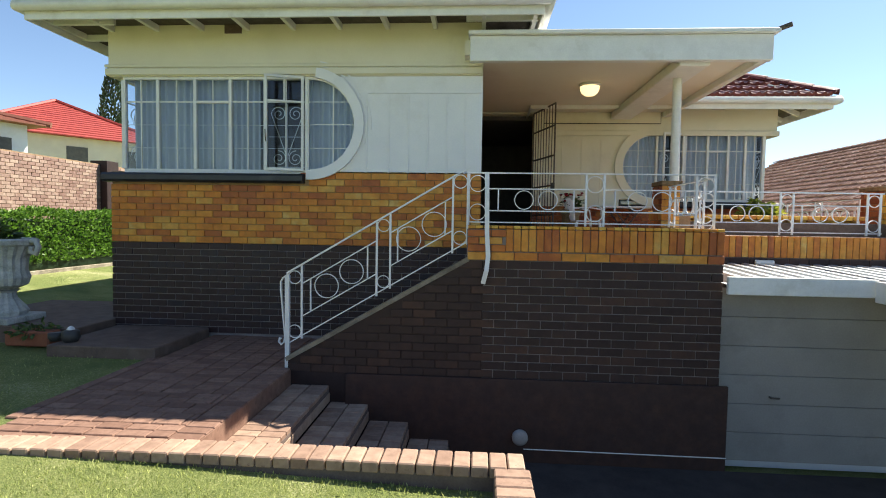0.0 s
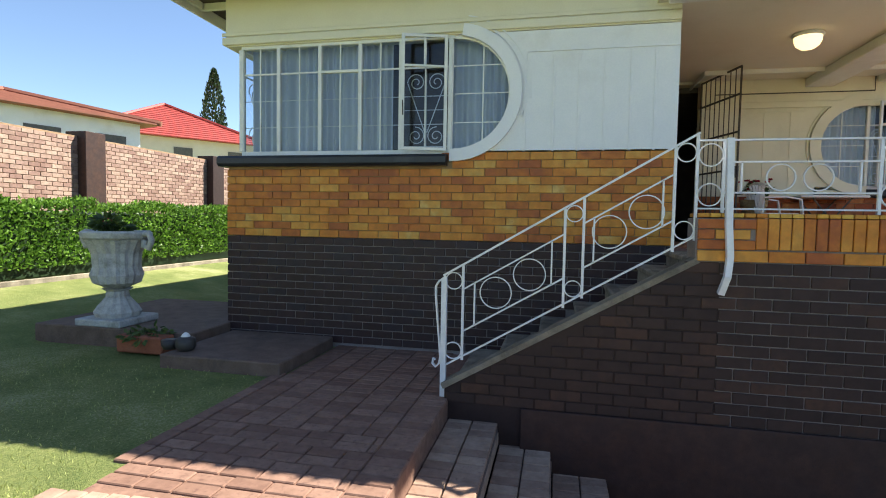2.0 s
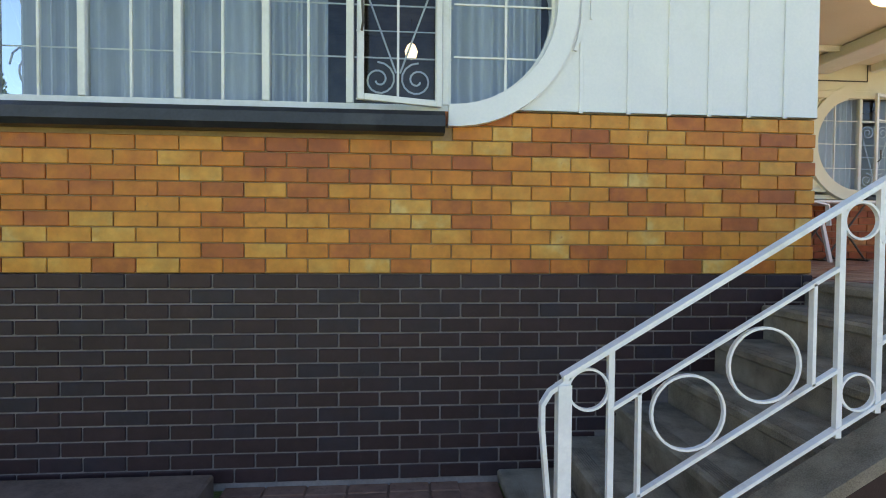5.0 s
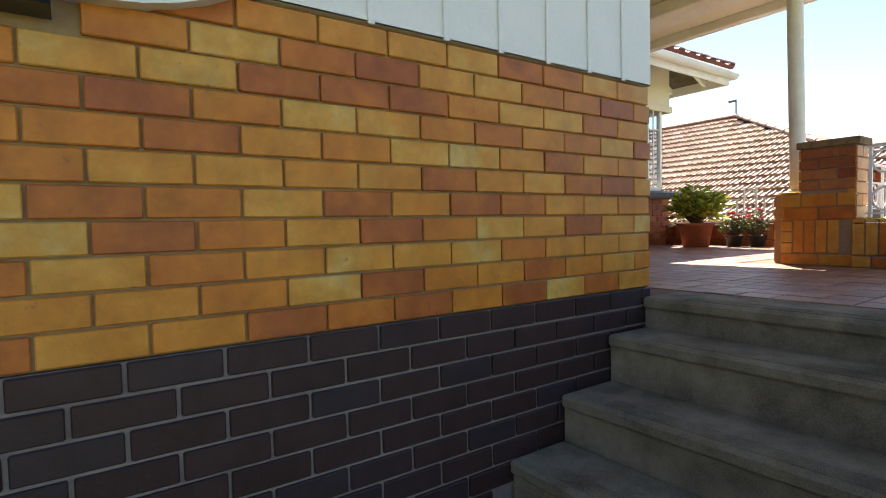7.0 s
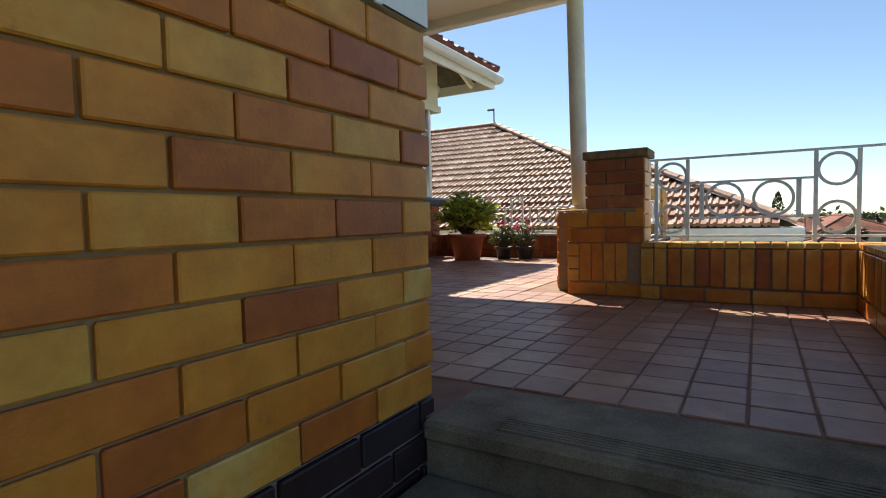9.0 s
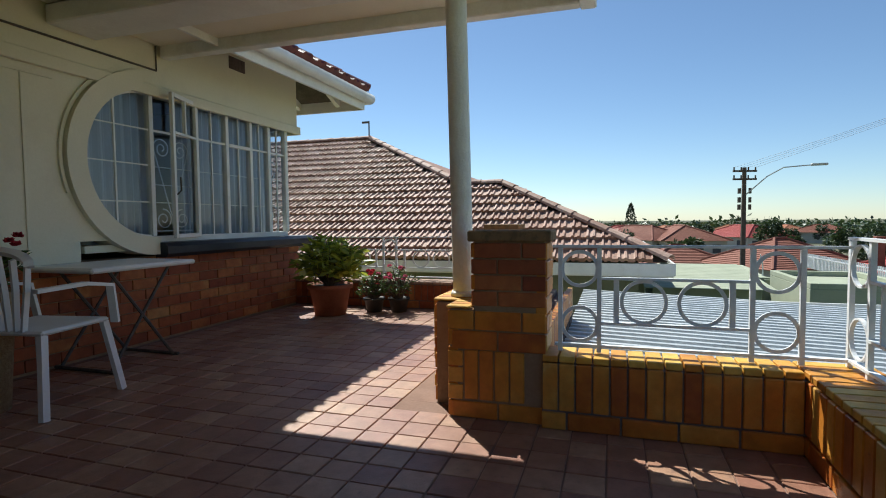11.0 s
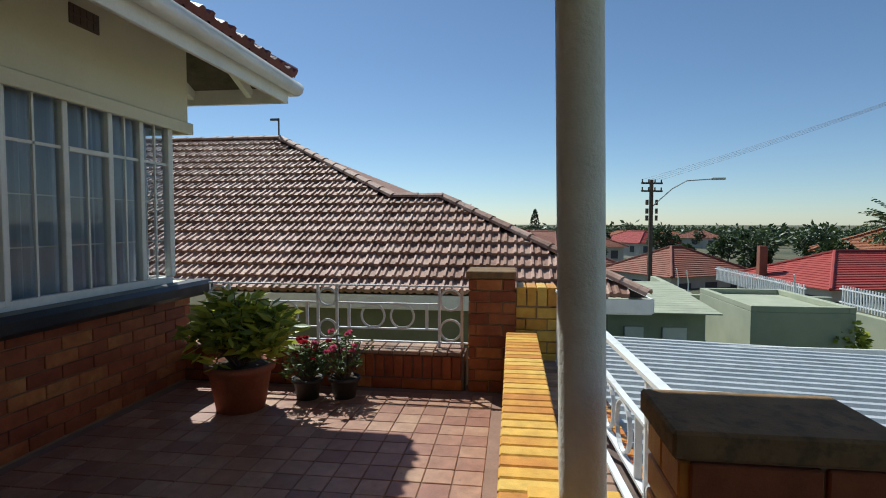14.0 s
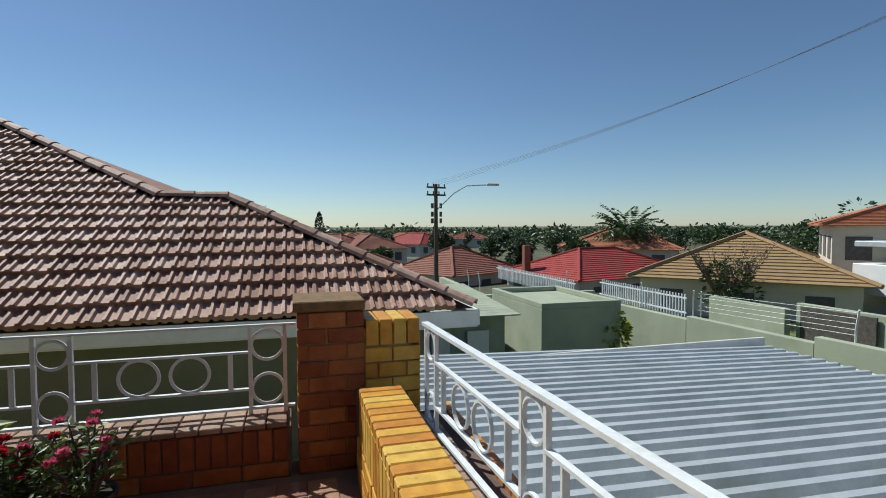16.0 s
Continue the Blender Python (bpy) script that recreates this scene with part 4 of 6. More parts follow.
# open security gate at the front door
gate = empty("security_gate", "rusty iron security gate standing open at the door", "gate")
b = Build()
u = Vector((0.28, -0.96, 0)).normalized()
p0 = Vector((1.32, YB - 0.02, FLOOR + 0.02))
for i in range(9):
    q = p0 + u * (0.95 * i / 8)
    b.sweep([q, q + Vector((0, 0, 2.36))], 0.008 if 0 < i < 8 else 0.014, 5)
for z in (0.01, 0.5, 1.0, 1.5, 2.0, 2.36):
    b.sweep([p0 + Vector((0, 0, z)), p0 + u * 0.95 + Vector((0, 0, z))], 0, flat=(0.008, 0.012))
add("bars", b.make("bars", GATE), gate)
box("lock", 1.32 + u.x * 0.9 - 0.03, 1.32 + u.x * 0.9 + 0.03, YB - 0.02 + u.y * 0.9 - 0.05, YB - 0.02 + u.y * 0.9 + 0.05, 2.1, 2.25, GATE, 0.005, gate)

# ---- porch floor, stairs and parapets ----
slab = empty("floor", "porch floor of reddish-brown square quarry tiles", "floor", "structure")
b = Build()
b.box(0.32, 2.75, 6.95, YB, 0.9, FLOOR - 0.006, 0.0)
b.box(2.751, 5.75, 8.5, YB, 0.9, FLOOR - 0.006, 0.0)
add("bed", b.make("bed", GROUT), slab)
rng = random.Random(8)
rest = Build()
T = 0.152
ny = int((YB - 7.07) / T)
for i in range(int((5.58 - 0.62) / T) + 1):
    for k in range(ny + 1):
        x, y = 0.62 + i * T, 7.07 + k * T
        if x > 2.5 and y < 8.80 or y + T > YB or x + T > 5.58:
            continue
        dz = rng.uniform(-0.0015, 0.0015)
        if (0.6 < x < 2.2 and y < 8.6) or (x > 4.3 and 9.0 < y < 10.3):
            add("tile", chamfered(T - 0.006, T - 0.006, 0.02, 0.003, QUARRY), slab, (x + T / 2, y + T / 2, FLOOR - 0.01 + dz))
        else:
            rest.box(x + 0.003, x + T - 0.003, y + 0.003, y + T - 0.003, FLOOR - 0.02, FLOOR + dz, 0.003)
tagged(add("tiles", rest.make("tiles", QUARRY), slab), kind="stuff")
# foundation under the porch keeps it closed
box("foundation", 0.33, 2.6, 7.1, 11.6, -0.9, 0.88, MORTAR_DARK, 0.0, slab)

stairs = empty("stairs", "worn grey concrete stairs with ribbed treads", "stairs", "structure")
SX = [0.288, 0.025, -0.283, -0.575, -0.90, -1.25, -1.60]
SZ = [1.186, 1.043, 0.835, 0.64, 0.455, 0.26, 0.075]
for k, (x, z) in enumerate(zip(SX, SZ)):
    x1 = 0.62 if k == 0 else SX[k - 1] + 0.02
    st = Build()
    zlow = SZ[k + 1] - 0.02 if k < 6 else -0.1
    st.box(x + 0.02, x1, 6.92, 8.245, zlow, z - 0.055, 0.004)
    st.box(x, x1, 6.92, 8.246, z - 0.0551, z, 0.012)
    add("step", st.make("step", CONCRETE), stairs)
    rb2 = Build()
    for j in range(6):
        rb2.sweep([(x + 0.035 + j * 0.014, 7.02, z + 0.001), (x + 0.035 + j * 0.014, 8.05, z + 0.001)], 0, flat=(0.004, 0.004))
    add("tread_ribs", rb2.make("tread_ribs", CONCRETE), stairs)
# sloping outer wall of the stairs
b = Build()
prof2 = [(-1.62, -0.95), (0.40, -0.95), (0.40, 1.17), (0.22, 1.16), (-1.62, 0.12)]
for y in (6.79, 6.92):
    b.v += [(x, y, z) for x, z in prof2]
b.f += [(0, 1, 2, 3, 4), (9, 8, 7, 6, 5)] + [((i + 1) % 5, i, 5 + i, 5 + (i + 1) % 5) for i in range(5)]
add("side_wall", b.make("side_wall", DARK_BROWN), stairs)
b = Build()
b.sweep([(-1.64, 6.86, 0.10), (0.25, 6.86, 1.19)], 0, flat=(0.085, 0.022))
tagged(add("stringer", b.make("stringer", CONCRETE), stairs), "rough concrete string capping the stair wall")

parapet = empty("wall_parapet", "low porch parapet of upright yellow bricks over dark bricks", "wall", "structure")
b = Build()
b.box(0.23, 2.74, 6.792, 7.058, -0.95, 1.495, 0.004)
b.box(2.56, 2.74, 7.059, 8.12, -0.95, 1.495, 0.004)
add("core", b.make("core", MORTAR_GREY), parapet)
brickwork(parapet, "x", 6.78, -1, -1.6, 2.75, 1.185 - 14 * COURSE, 14, DARK_BROWN, singles=False, skip=lambda x, z: z > 0.02 + 0.56 * (x + 1.66) and x < 0.25)
tagged(box("plinth_render", -1.0, 2.83, 6.75, 6.782, -0.95, -0.02, DARK_BROWN, 0.004, parapet), "dark painted plinth")
brickwork(parapet, "x", 6.772, -1, 0.24, 2.75, 1.185, 1, ORANGE, joint=0.008)
brickwork(parapet, "x", 6.772, -1, 0.24, 0.62, 1.271, 3, ORANGE, joint=0.008, course=0.075)
soldiers(parapet, "x", 6.772, -1, 0.62, 2.75, 1.271, 1.5, ORANGE)
soldiers(parapet, "x", 7.07, 1, 0.62, 2.56, 1.275, 1.5, ORANGE)
brickwork(parapet, "x", 7.07, 1, 0.62, 2.56, FLOOR + 0.002, 1, ORANGE)
soldiers(parapet, "y", 2.545, -1, 7.07, 8.12, 1.275, 1.5, ORANGE)
brickwork(parapet, "y", 2.545, -1, 7.07, 8.12, FLOOR + 0.002, 1, ORANGE)
soldiers(parapet, "y", 2.75, 1, 6.79, 8.12, 1.271, 1.5, ORANGE, singles=False)
soldiers(parapet, "x", 6.78, -1, 0.24, 2.75, 1.498, 1.535, YELLOW, depth=0.285, singles=False)
soldiers(parapet, "y", 2.55, -1, 7.07, 8.12, 1.498, 1.535, YELLOW, depth=0.195, singles=False)

pier = empty("porch_pier", "stepped orange brick pier beside the porch column", "pier", "structure")
b = Build()
b.box(2.58, 2.79, 8.11, 8.45, 0.9, 2.052, 0.003)
b.box(2.58, 2.76, 8.451, 8.572, 0.9, 1.725, 0.003)
b.box(2.761, 3.06, 8.451, 8.70, 0.9, 1.725, 0.003)
add("core", b.make("core", MORTAR), pier)
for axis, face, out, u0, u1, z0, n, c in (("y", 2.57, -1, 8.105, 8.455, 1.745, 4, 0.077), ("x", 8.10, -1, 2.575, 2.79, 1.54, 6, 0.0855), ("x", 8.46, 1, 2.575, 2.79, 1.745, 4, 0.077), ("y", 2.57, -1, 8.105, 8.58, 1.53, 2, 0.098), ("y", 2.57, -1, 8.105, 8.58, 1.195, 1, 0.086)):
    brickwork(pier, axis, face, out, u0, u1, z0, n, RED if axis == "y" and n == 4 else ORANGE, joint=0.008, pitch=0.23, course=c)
soldiers(pier, "y", 2.57, -1, 8.20, 8.50, 1.281, 1.53, ORANGE)
brickwork(pier, "y", 2.57, -1, 8.505, 8.58, 1.281, 3, ORANGE, course=0.083)
brickwork(pier, "x", 8.58, 1, 2.575, 2.755, 1.195, 6, ORANGE, course=0.088)
brickwork(pier, "x", 8.71, 1, 2.765, 3.06, 1.195, 6, ORANGE, course=0.088)
soldiers(pier, "x", 8.585, 1, 2.56, 2.765, 1.726, 1.746, YELLOW, depth=0.12)
soldiers(pier, "x", 8.715, 1, 2.766, 3.06, 1.726, 1.746, YELLOW, depth=0.25)
tagged(box("cap", 2.56, 2.81, 8.08, 8.475, 2.053, 2.105, CAP, 0.006, pier), "flat brick cap")

lowwall = empty("wall_porch_edge", "low yellow brick wall along the porch edge with a lower ledge", "wall", "structure", loc=(0, -0.045, 0))
b = Build()
b.box(3.07, 5.75, 8.64, 8.83, -1.0, 1.62, 0.003)
b.box(2.751, 5.75, 8.26, 8.639, -1.0, 1.40, 0.003)
add("core", b.make("core", MORTAR_DARK), lowwall)
soldiers(lowwall, "x", 8.842, 1, 3.0, 5.30, 1.43, 1.66, YELLOW, width=0.08)
for k in range(3):
    brickwork(lowwall, "x", 8.842, 1, 3.0, 5.42, FLOOR + 0.003 + k * 0.079, 1, YELLOW, course=0.079, shift=0.1 * (k % 2))
n = 29
for i in range(n):
    w = 2.3 / n
    add("brick", chamfered(w - 0.006, 0.212, 0.052, 0.006, YELLOW), lowwall, (3.0 + (i + 0.5) * w, 8.738, 1.684))
for i in range(34):
    add("brick", chamfered(0.075, 0.21, 0.05, 0.006, PAVER), lowwall, (2.8 + (i + 0.5) * 0.0815, 8.50, 1.425))
soldiers(lowwall, "x", 8.25, -1, 2.75, 5.75, 1.18, 1.45, ORANGE, singles=False)
brickwork(lowwall, "x", 8.25, -1, 2.75, 5.75, 1.18 - 3 * COURSE, 3, DARK_BROWN, singles=False)

endpier = empty("corner_pier", "orange brick corner pier at the end of the porch", "pier", "structure", loc=(0.11, -0.045, 0))
b = Build()
b.box(5.46, 5.80, 8.80, 9.12, -1.0, 2.05, 0.003)
b.box(5.46, 5.80, 8.48, 8.799, -1.0, 1.95, 0.003)
add("core", b.make("core", MORTAR), endpier)
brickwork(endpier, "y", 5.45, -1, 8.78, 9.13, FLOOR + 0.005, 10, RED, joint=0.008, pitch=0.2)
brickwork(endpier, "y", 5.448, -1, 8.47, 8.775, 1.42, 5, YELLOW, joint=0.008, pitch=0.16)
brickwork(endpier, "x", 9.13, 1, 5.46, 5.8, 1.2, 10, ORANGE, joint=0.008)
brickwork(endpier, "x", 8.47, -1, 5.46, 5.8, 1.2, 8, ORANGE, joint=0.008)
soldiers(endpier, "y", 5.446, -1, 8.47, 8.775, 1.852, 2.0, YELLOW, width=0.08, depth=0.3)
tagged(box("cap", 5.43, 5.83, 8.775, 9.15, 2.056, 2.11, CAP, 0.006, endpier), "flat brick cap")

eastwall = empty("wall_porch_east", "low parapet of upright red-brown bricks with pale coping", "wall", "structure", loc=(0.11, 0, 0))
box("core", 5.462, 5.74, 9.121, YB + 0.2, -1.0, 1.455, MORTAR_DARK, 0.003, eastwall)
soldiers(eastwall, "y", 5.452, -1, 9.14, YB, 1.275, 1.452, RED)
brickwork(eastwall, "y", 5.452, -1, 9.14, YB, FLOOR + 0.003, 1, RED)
soldiers(eastwall, "y", 5.445, -1, 9.14, YB, 1.453, 1.49, PAVER, width=0.11, depth=0.3)


# ---- railings ----
RINGS = {}


def railing(name, label, at, length, pairs, height, sloped=0.0, top_flat=(0.014, 0.006), inner=(0.30, 0.72), ring=0.082, group="porch railings", big=0.094):
    """Ringed iron railing. at(u): the foot at u metres; pairs: where the paired uprights stand; height: of the top bar over the foot."""
    r = empty(name, label, "railing", "", group)
    top, bars = Build(), Build()
    P = lambda u, v: Vector(at(u)) + Vector((0, 0, v))
    top.sweep([P(-0.01, height), P(length + 0.01, height)], 0, flat=top_flat)
    add("handrail", top.make("handrail", IRON), r)
    bars.sweep([P(0, 0.03), P(length, 0.03)], 0, flat=(0.014, 0.006))
    d = (Vector(at(1.0)) - Vector(at(0.0)))
    d.z = 0
    d.normalize()

    def circle(u, v, rad):
        c = P(u, v)
        key = (round(rad, 4), round(d.x, 2), round(d.y, 2))
        if key in RINGS:
            add("ring", RINGS[key], r, c)
            return
        rings = Build()
        rings.sweep([d * rad * math.cos(2 * math.pi * i / 28) + Vector((0, 0, rad * math.sin(2 * math.pi * i / 28))) for i in range(28)], 0, closed=True, flat=(0.008, 0.004))
        RINGS[key] = rings.make("ring", IRON)
        add("ring", RINGS[key], r, c)
    for a, c in pairs:
        for u in (a, c):
            bars.sweep([P(u, 0.0), P(u, height - 0.008)], 0, flat=(0.010, 0.010))
        m = (a + c) / 2
        rr = min(ring, (c - a) / 2 - 0.008)
        circle(m, height - rr - 0.025, rr)
        circle(m, 0.03 + rr + 0.02, rr)
    vt, vb = height * (1 - inner[0]), height * (1 - inner[1])
    for (a0, a1), (c0, c1) in zip(pairs, pairs[1:]):
        for v in (vt, vb):
            bars.sweep([P(a1, v), P(c0, v)], 0, flat=(0.012, 0.006))
        L = c0 - a1
        for q in (0.12, 0.88):
            bars.sweep([P(a1 + L * q, vb), P(a1 + L * q, vt)], 0, flat=(0.012, 0.006))
        m = (a1 + c0) / 2
        rr = min(big, (vt - vb) / 2 - 0.004) if not sloped else big
        for s in (-1, 1):
            circle(m + s * rr * (1.05 if sloped else 1.28), (vt + vb) / 2, rr)
    add("bars", bars.make("bars", IRON), r)
    return r


LBL = "white wrought-iron railing with rings between paired bars"
r1 = railing("porch_railing", LBL + " on the parapet", lambda u: (0.24 + u, 6.88, 1.535), 2.44, [(0.0, 0.18), (1.18, 1.36), (2.26, 2.44)], 0.53)
railing("porch_railing", LBL + " beside the pier", lambda u: (2.65, 6.90 + u, 1.537), 1.17, [(0.16, 0.345), (0.97, 1.145)], 0.492)
railing("porch_railing", LBL + " over the carport", lambda u: (2.82 + u, 8.31 + 0.05 * u, 1.465), 2.56, [(0.30, 0.48), (1.30, 1.46), (2.38, 2.54)], 0.53, top_flat=(0.018, 0.008))
railing("porch_railing", LBL + " on the east parapet", lambda u: (5.72, 9.10 + u, 1.49), 2.22, [(0.05, 0.23), (1.07, 1.23), (2.0, 2.18)], 0.48, top_flat=(0.012, 0.006))
SL = 0.59
sr = railing("stair_railing", LBL + " sloping up the stairs", lambda u: (-1.64 + u, 6.84, 0.225 + SL * u), 1.87, [(0.0, 0.15), (0.94, 1.08), (1.72, 1.87)], 0.78, sloped=SL, inner=(0.26, 0.70), ring=0.07, big=0.125, top_flat=(0.022, 0.008))
b = Build()
b.sweep([(-1.645, 6.845, 0.0), (-1.645, 6.845, 0.975)], 0, flat=(0.022, 0.022))
b.sweep([(-1.640, 6.845, 0.985), (-1.690, 6.845, 0.95), (-1.715, 6.845, 0.91), (-1.715, 6.845, 0.83), (-1.670, 6.845, 0.33), (-1.680, 6.845, 0.27), (-1.710, 6.845, 0.24), (-1.735, 6.845, 0.27), (-1.730, 6.845, 0.31), (-1.710, 6.845, 0.30)], 0, flat=(0.016, 0.007))
add("post", b.make("post", IRON), sr)
b = Build()
b.sweep([(0.42, 6.75, 2.06), (0.43, 6.74, 1.45), (0.445, 6.735, 1.22), (0.43, 6.72, 1.08), (0.40, 6.755, 0.95)], 0, flat=(0.022, 0.022))
add("post", b.make("post", IRON), sr)


# ---- carport and garage ----
carport = empty("carport", "galvanised ribbed carport roof with white beams below the porch", "carport", "structure")
b = Build()
sec = [(0.0, 0.0), (0.09, 0.0), (0.10, 0.08), (0.16, 0.08), (0.17, 0.0)]


def sheet(b, x0, x1, y0, y1):
    row, x = [], x0
    while x < x1:
        row += [(x + s, h) for s, h in sec[:-1]]
        x += 0.17
    k, n = len(b.v), len(row)
    for y in (y0, y1):
        z = 0.86 + (y - 3.2) * 0.034
        b.v += [(x, y, z + h) for x, h in row] + [(x, y, z + h - 0.004) for x, h in row]
    b.f += [(k + i, k + i + 1, k + 2 * n + i + 1, k + 2 * n + i) for i in range(n - 1)] + [(k + n + i + 1, k + n + i, k + 3 * n + i, k + 3 * n + i + 1) for i in range(n - 1)]


sheet(b, 2.82, 4.15, 6.74, 8.22)
sheet(b, 4.18, 8.12, 3.2, 8.22)
tagged(add("sheeting", b.make("sheeting", SHEET), carport), "ribbed galvanised sheeting")
b = Build()
b.box(2.76, 4.14, 6.69, 6.735, 0.90, 1.075, 0.005)
b.box(4.10, 4.16, 3.15, 6.68, 0.86, 1.06, 0.005)
b.box(4.17, 8.15, 3.12, 3.18, 0.80, 0.90, 0.005)
b.box(8.16, 8.20, 3.2, 8.2, 0.86, 1.03, 0.005)
for x, y in ((4.2, 3.2), (8.1, 3.2)):
    b.box(x - 0.04, x + 0.04, y - 0.04, y + 0.04, -0.87, 0.80, 0.005)
add("beams", b.make("beams", TRIM), carport)

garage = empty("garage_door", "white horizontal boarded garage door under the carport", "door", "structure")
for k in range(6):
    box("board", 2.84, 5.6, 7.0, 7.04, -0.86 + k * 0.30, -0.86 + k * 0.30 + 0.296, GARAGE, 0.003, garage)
b = Build()
b.sweep([(3.35, 6.99, -0.18), (3.35, 6.95, -0.18), (3.43, 6.95, -0.18)], 0.01, 6)
add("handle", b.make("handle", GATE), garage)
for z in (-0.6, -0.1, 0.4):
    box("hinge", 4.90, 4.93, 6.985, 6.999, z, z + 0.16, GATE, 0.002, garage)
tagged(box("wall_garage", 2.76, 8.1, 7.06, 8.24, -0.95, 0.84, WHITE, 0.0), "white garage wall under the porch", "wall", kind="structure")

spot = empty("wall_light", "round frosted bulkhead light on the dark wall", "lamp")
me = Build()
me.lathe([(0.07, -0.02), (0.08, 0.0), (0.08, 0.03), (0.06, 0.055), (0.02, 0.06)], 0, 0, 24)
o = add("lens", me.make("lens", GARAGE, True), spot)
o.rotation_euler = (radians(90), 0, 0)
spot.location = (0.80, 6.725, -0.60)
b = Build()
b.sweep([(0.84, 6.742, -0.73), (2.83, 6.742, -0.735)], 0.006, 5)
tagged(add("conduit", b.make("conduit", TRIM)), "thin white cable along the dark wall", "cable")
b = Build()
b.sweep([(3.75, 8.18, 1.12), (3.95, 8.15, 1.12)], 0.035, 8)
tagged(add("security_camera", b.make("security_camera", TRIM)), "small white camera under the parapet", "camera")

# ---- neighbour's roof ----
nb = empty("neighbour_house", "neighbour's house with a large brown clay tile roof", "house")
EX, EZ = 8.86, 1.49
RX, RZ = 13.4, 4.37
sl = Vector((RX - EX, 0, RZ - EZ))
slen = sl.length
q = lambda y, f: (y - 6.97, f * slen)
poly = [q(6.97, 0), q(26.0, 0), q(26.0, 1.0), q(14.1, 1.0), q(10.9, 0.49), q(10.0, 0.487)]
roof_plane(nb, (EX, 6.97, EZ), (0, 1, 0), sl, poly, ROOF, tile=(0.25, 0.30), singles=290)
pt = lambda y, f, up=0.03: Vector((EX, y, EZ)) + sl * f + Vector((-0.02, 0, up))
ridge_caps(nb, pt(6.97, 0.0), pt(10.0, 0.487), ROOF)
ridge_caps(nb, pt(10.0, 0.487), pt(10.9, 0.49), ROOF, 2)
ridge_caps(nb, pt(10.9, 0.49), pt(14.1, 1.0), ROOF)
ridge_caps(nb, pt(14.1, 1.0), pt(26.0, 1.0), ROOF)
b = Build()
far = [(EX, 6.97, EZ), pt(10.0, 0.487, 0), pt(10.9, 0.49, 0), pt(14.1, 1.0, 0), (RX, 26.0, RZ), (17.9, 26.0, EZ), (17.9, 6.97, EZ)]
b.poly([far[0], far[6], far[1]])
b.poly([far[1], far[6], far[2]])
b.poly([far[2], far[6], far[3]])
b.poly([far[3], far[6], far[5], far[4]])
add("roof_back", b.make("roof_back", ROOF), nb)
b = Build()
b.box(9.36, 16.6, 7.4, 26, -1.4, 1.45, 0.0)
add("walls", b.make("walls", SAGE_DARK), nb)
b = Build()
b.box(8.83, 8.86, 6.92, 26, 1.27, 1.46, 0.003)
b.box(8.86, 9.31, 6.92, 26, 1.25, 1.27, 0.0)
b.box(8.86, 17.9, 6.89, 6.92, 1.27, 1.46, 0.003)
tagged(add("fascia", b.make("fascia", TRIM), nb), "white fascia board and gutter")
b = Build()
b.sweep([(13.4, 14.15, 4.38), (13.4, 14.15, 4.88)], 0.02, 6)
b.sweep([(13.4, 14.15, 4.85), (13.4, 14.35, 4.85)], 0.03, 6)
tagged(add("roof_vent", b.make("roof_vent", GATE), nb), "thin dark vent pipe on the ridge")
# ---- neighbour's yard: outbuildings and boundary walls ----
def oriented(b, ang, origin):
    m = Matrix.Translation(origin) @ Matrix.Rotation(ang, 4, "Z")
    b.v = [tuple(m @ Vector(v)) for v in b.v]
    return b


lean = empty("lean_to", "low lean-to with pale sheet roof and sage walls", "outbuilding")
b = Build()
b.box(13.6, 16.8, 4.6, 6.9, -1.3, 0.52, 0.01)
add("walls", b.make("walls", SAGE), lean)
b = Build()
for i in range(16):
    b.box(13.2 + i * 0.25, 13.2 + i * 0.25 + 0.24, 4.4, 7.1, 0.55, 0.58, 0.004)
b.v = [(x, y, z + (x - 13.2) * 0.06) for x, y, z in b.v]
add("roof_sheet", b.make("roof_sheet", SAGE), lean)
b = Build()
b.box(13.54, 13.595, 5.0, 5.5, -1.2, 0.2, 0.004)
b.box(13.54, 13.595, 5.9, 6.3, -0.3, 0.2, 0.004)
add("door", b.make("door", TRIM), lean)

shed = empty("outbuilding", "flat-roofed sage-green plastered outbuilding with parapet", "outbuilding")
b = Build()
b.box(13.8, 17.0, 1.5, 3.6, -1.4, 0.55, 0.012)
for a in ((13.8, 17.0, 3.45, 3.6), (13.8, 17.0, 1.5, 1.65), (13.8, 13.95, 1.651, 3.449), (16.85, 17.0, 1.651, 3.449)):
    b.box(*a, 0.551, 0.68, 0.008)
add("walls", b.make("walls", SAGE), shed)

bound = empty("wall_boundary", "sage plastered boundary wall stepping down the yard", "wall", "structure")
b = Build()
b.box(8.6, 10.2, -0.42, -0.24, -1.4, 0.42, 0.01)
b.box(10.2, 13.3, -0.42, -0.24, -1.4, 0.30, 0.01)
b.box(13.3, 17.2, -0.42, -0.24, -1.4, 0.22, 0.01)
b.v = [(x, y + (x - 8.6) * 0.06, z) for x, y, z in b.v]
b.box(17.2, 17.4, 0.1, 7.2, -1.4, 0.45, 0.01)
for i in range(8):
    b.box(17.15 + i * 1.3, 18.4 + i * 1.3, 3.5 - i * 0.2, 3.7 - i * 0.2, -1.6, 0.40 - i * 0.06, 0.01)
add("panels", b.make("panels", SAGE), bound)
b = Build()
for i in range(34):
    x = 13.6 + i * 0.11
    b.box(x, x + 0.03, -0.20, -0.17, 0.2, 0.78, 0.003)
b.box(13.55, 17.4, -0.195, -0.175, 0.30, 0.34, 0.003)
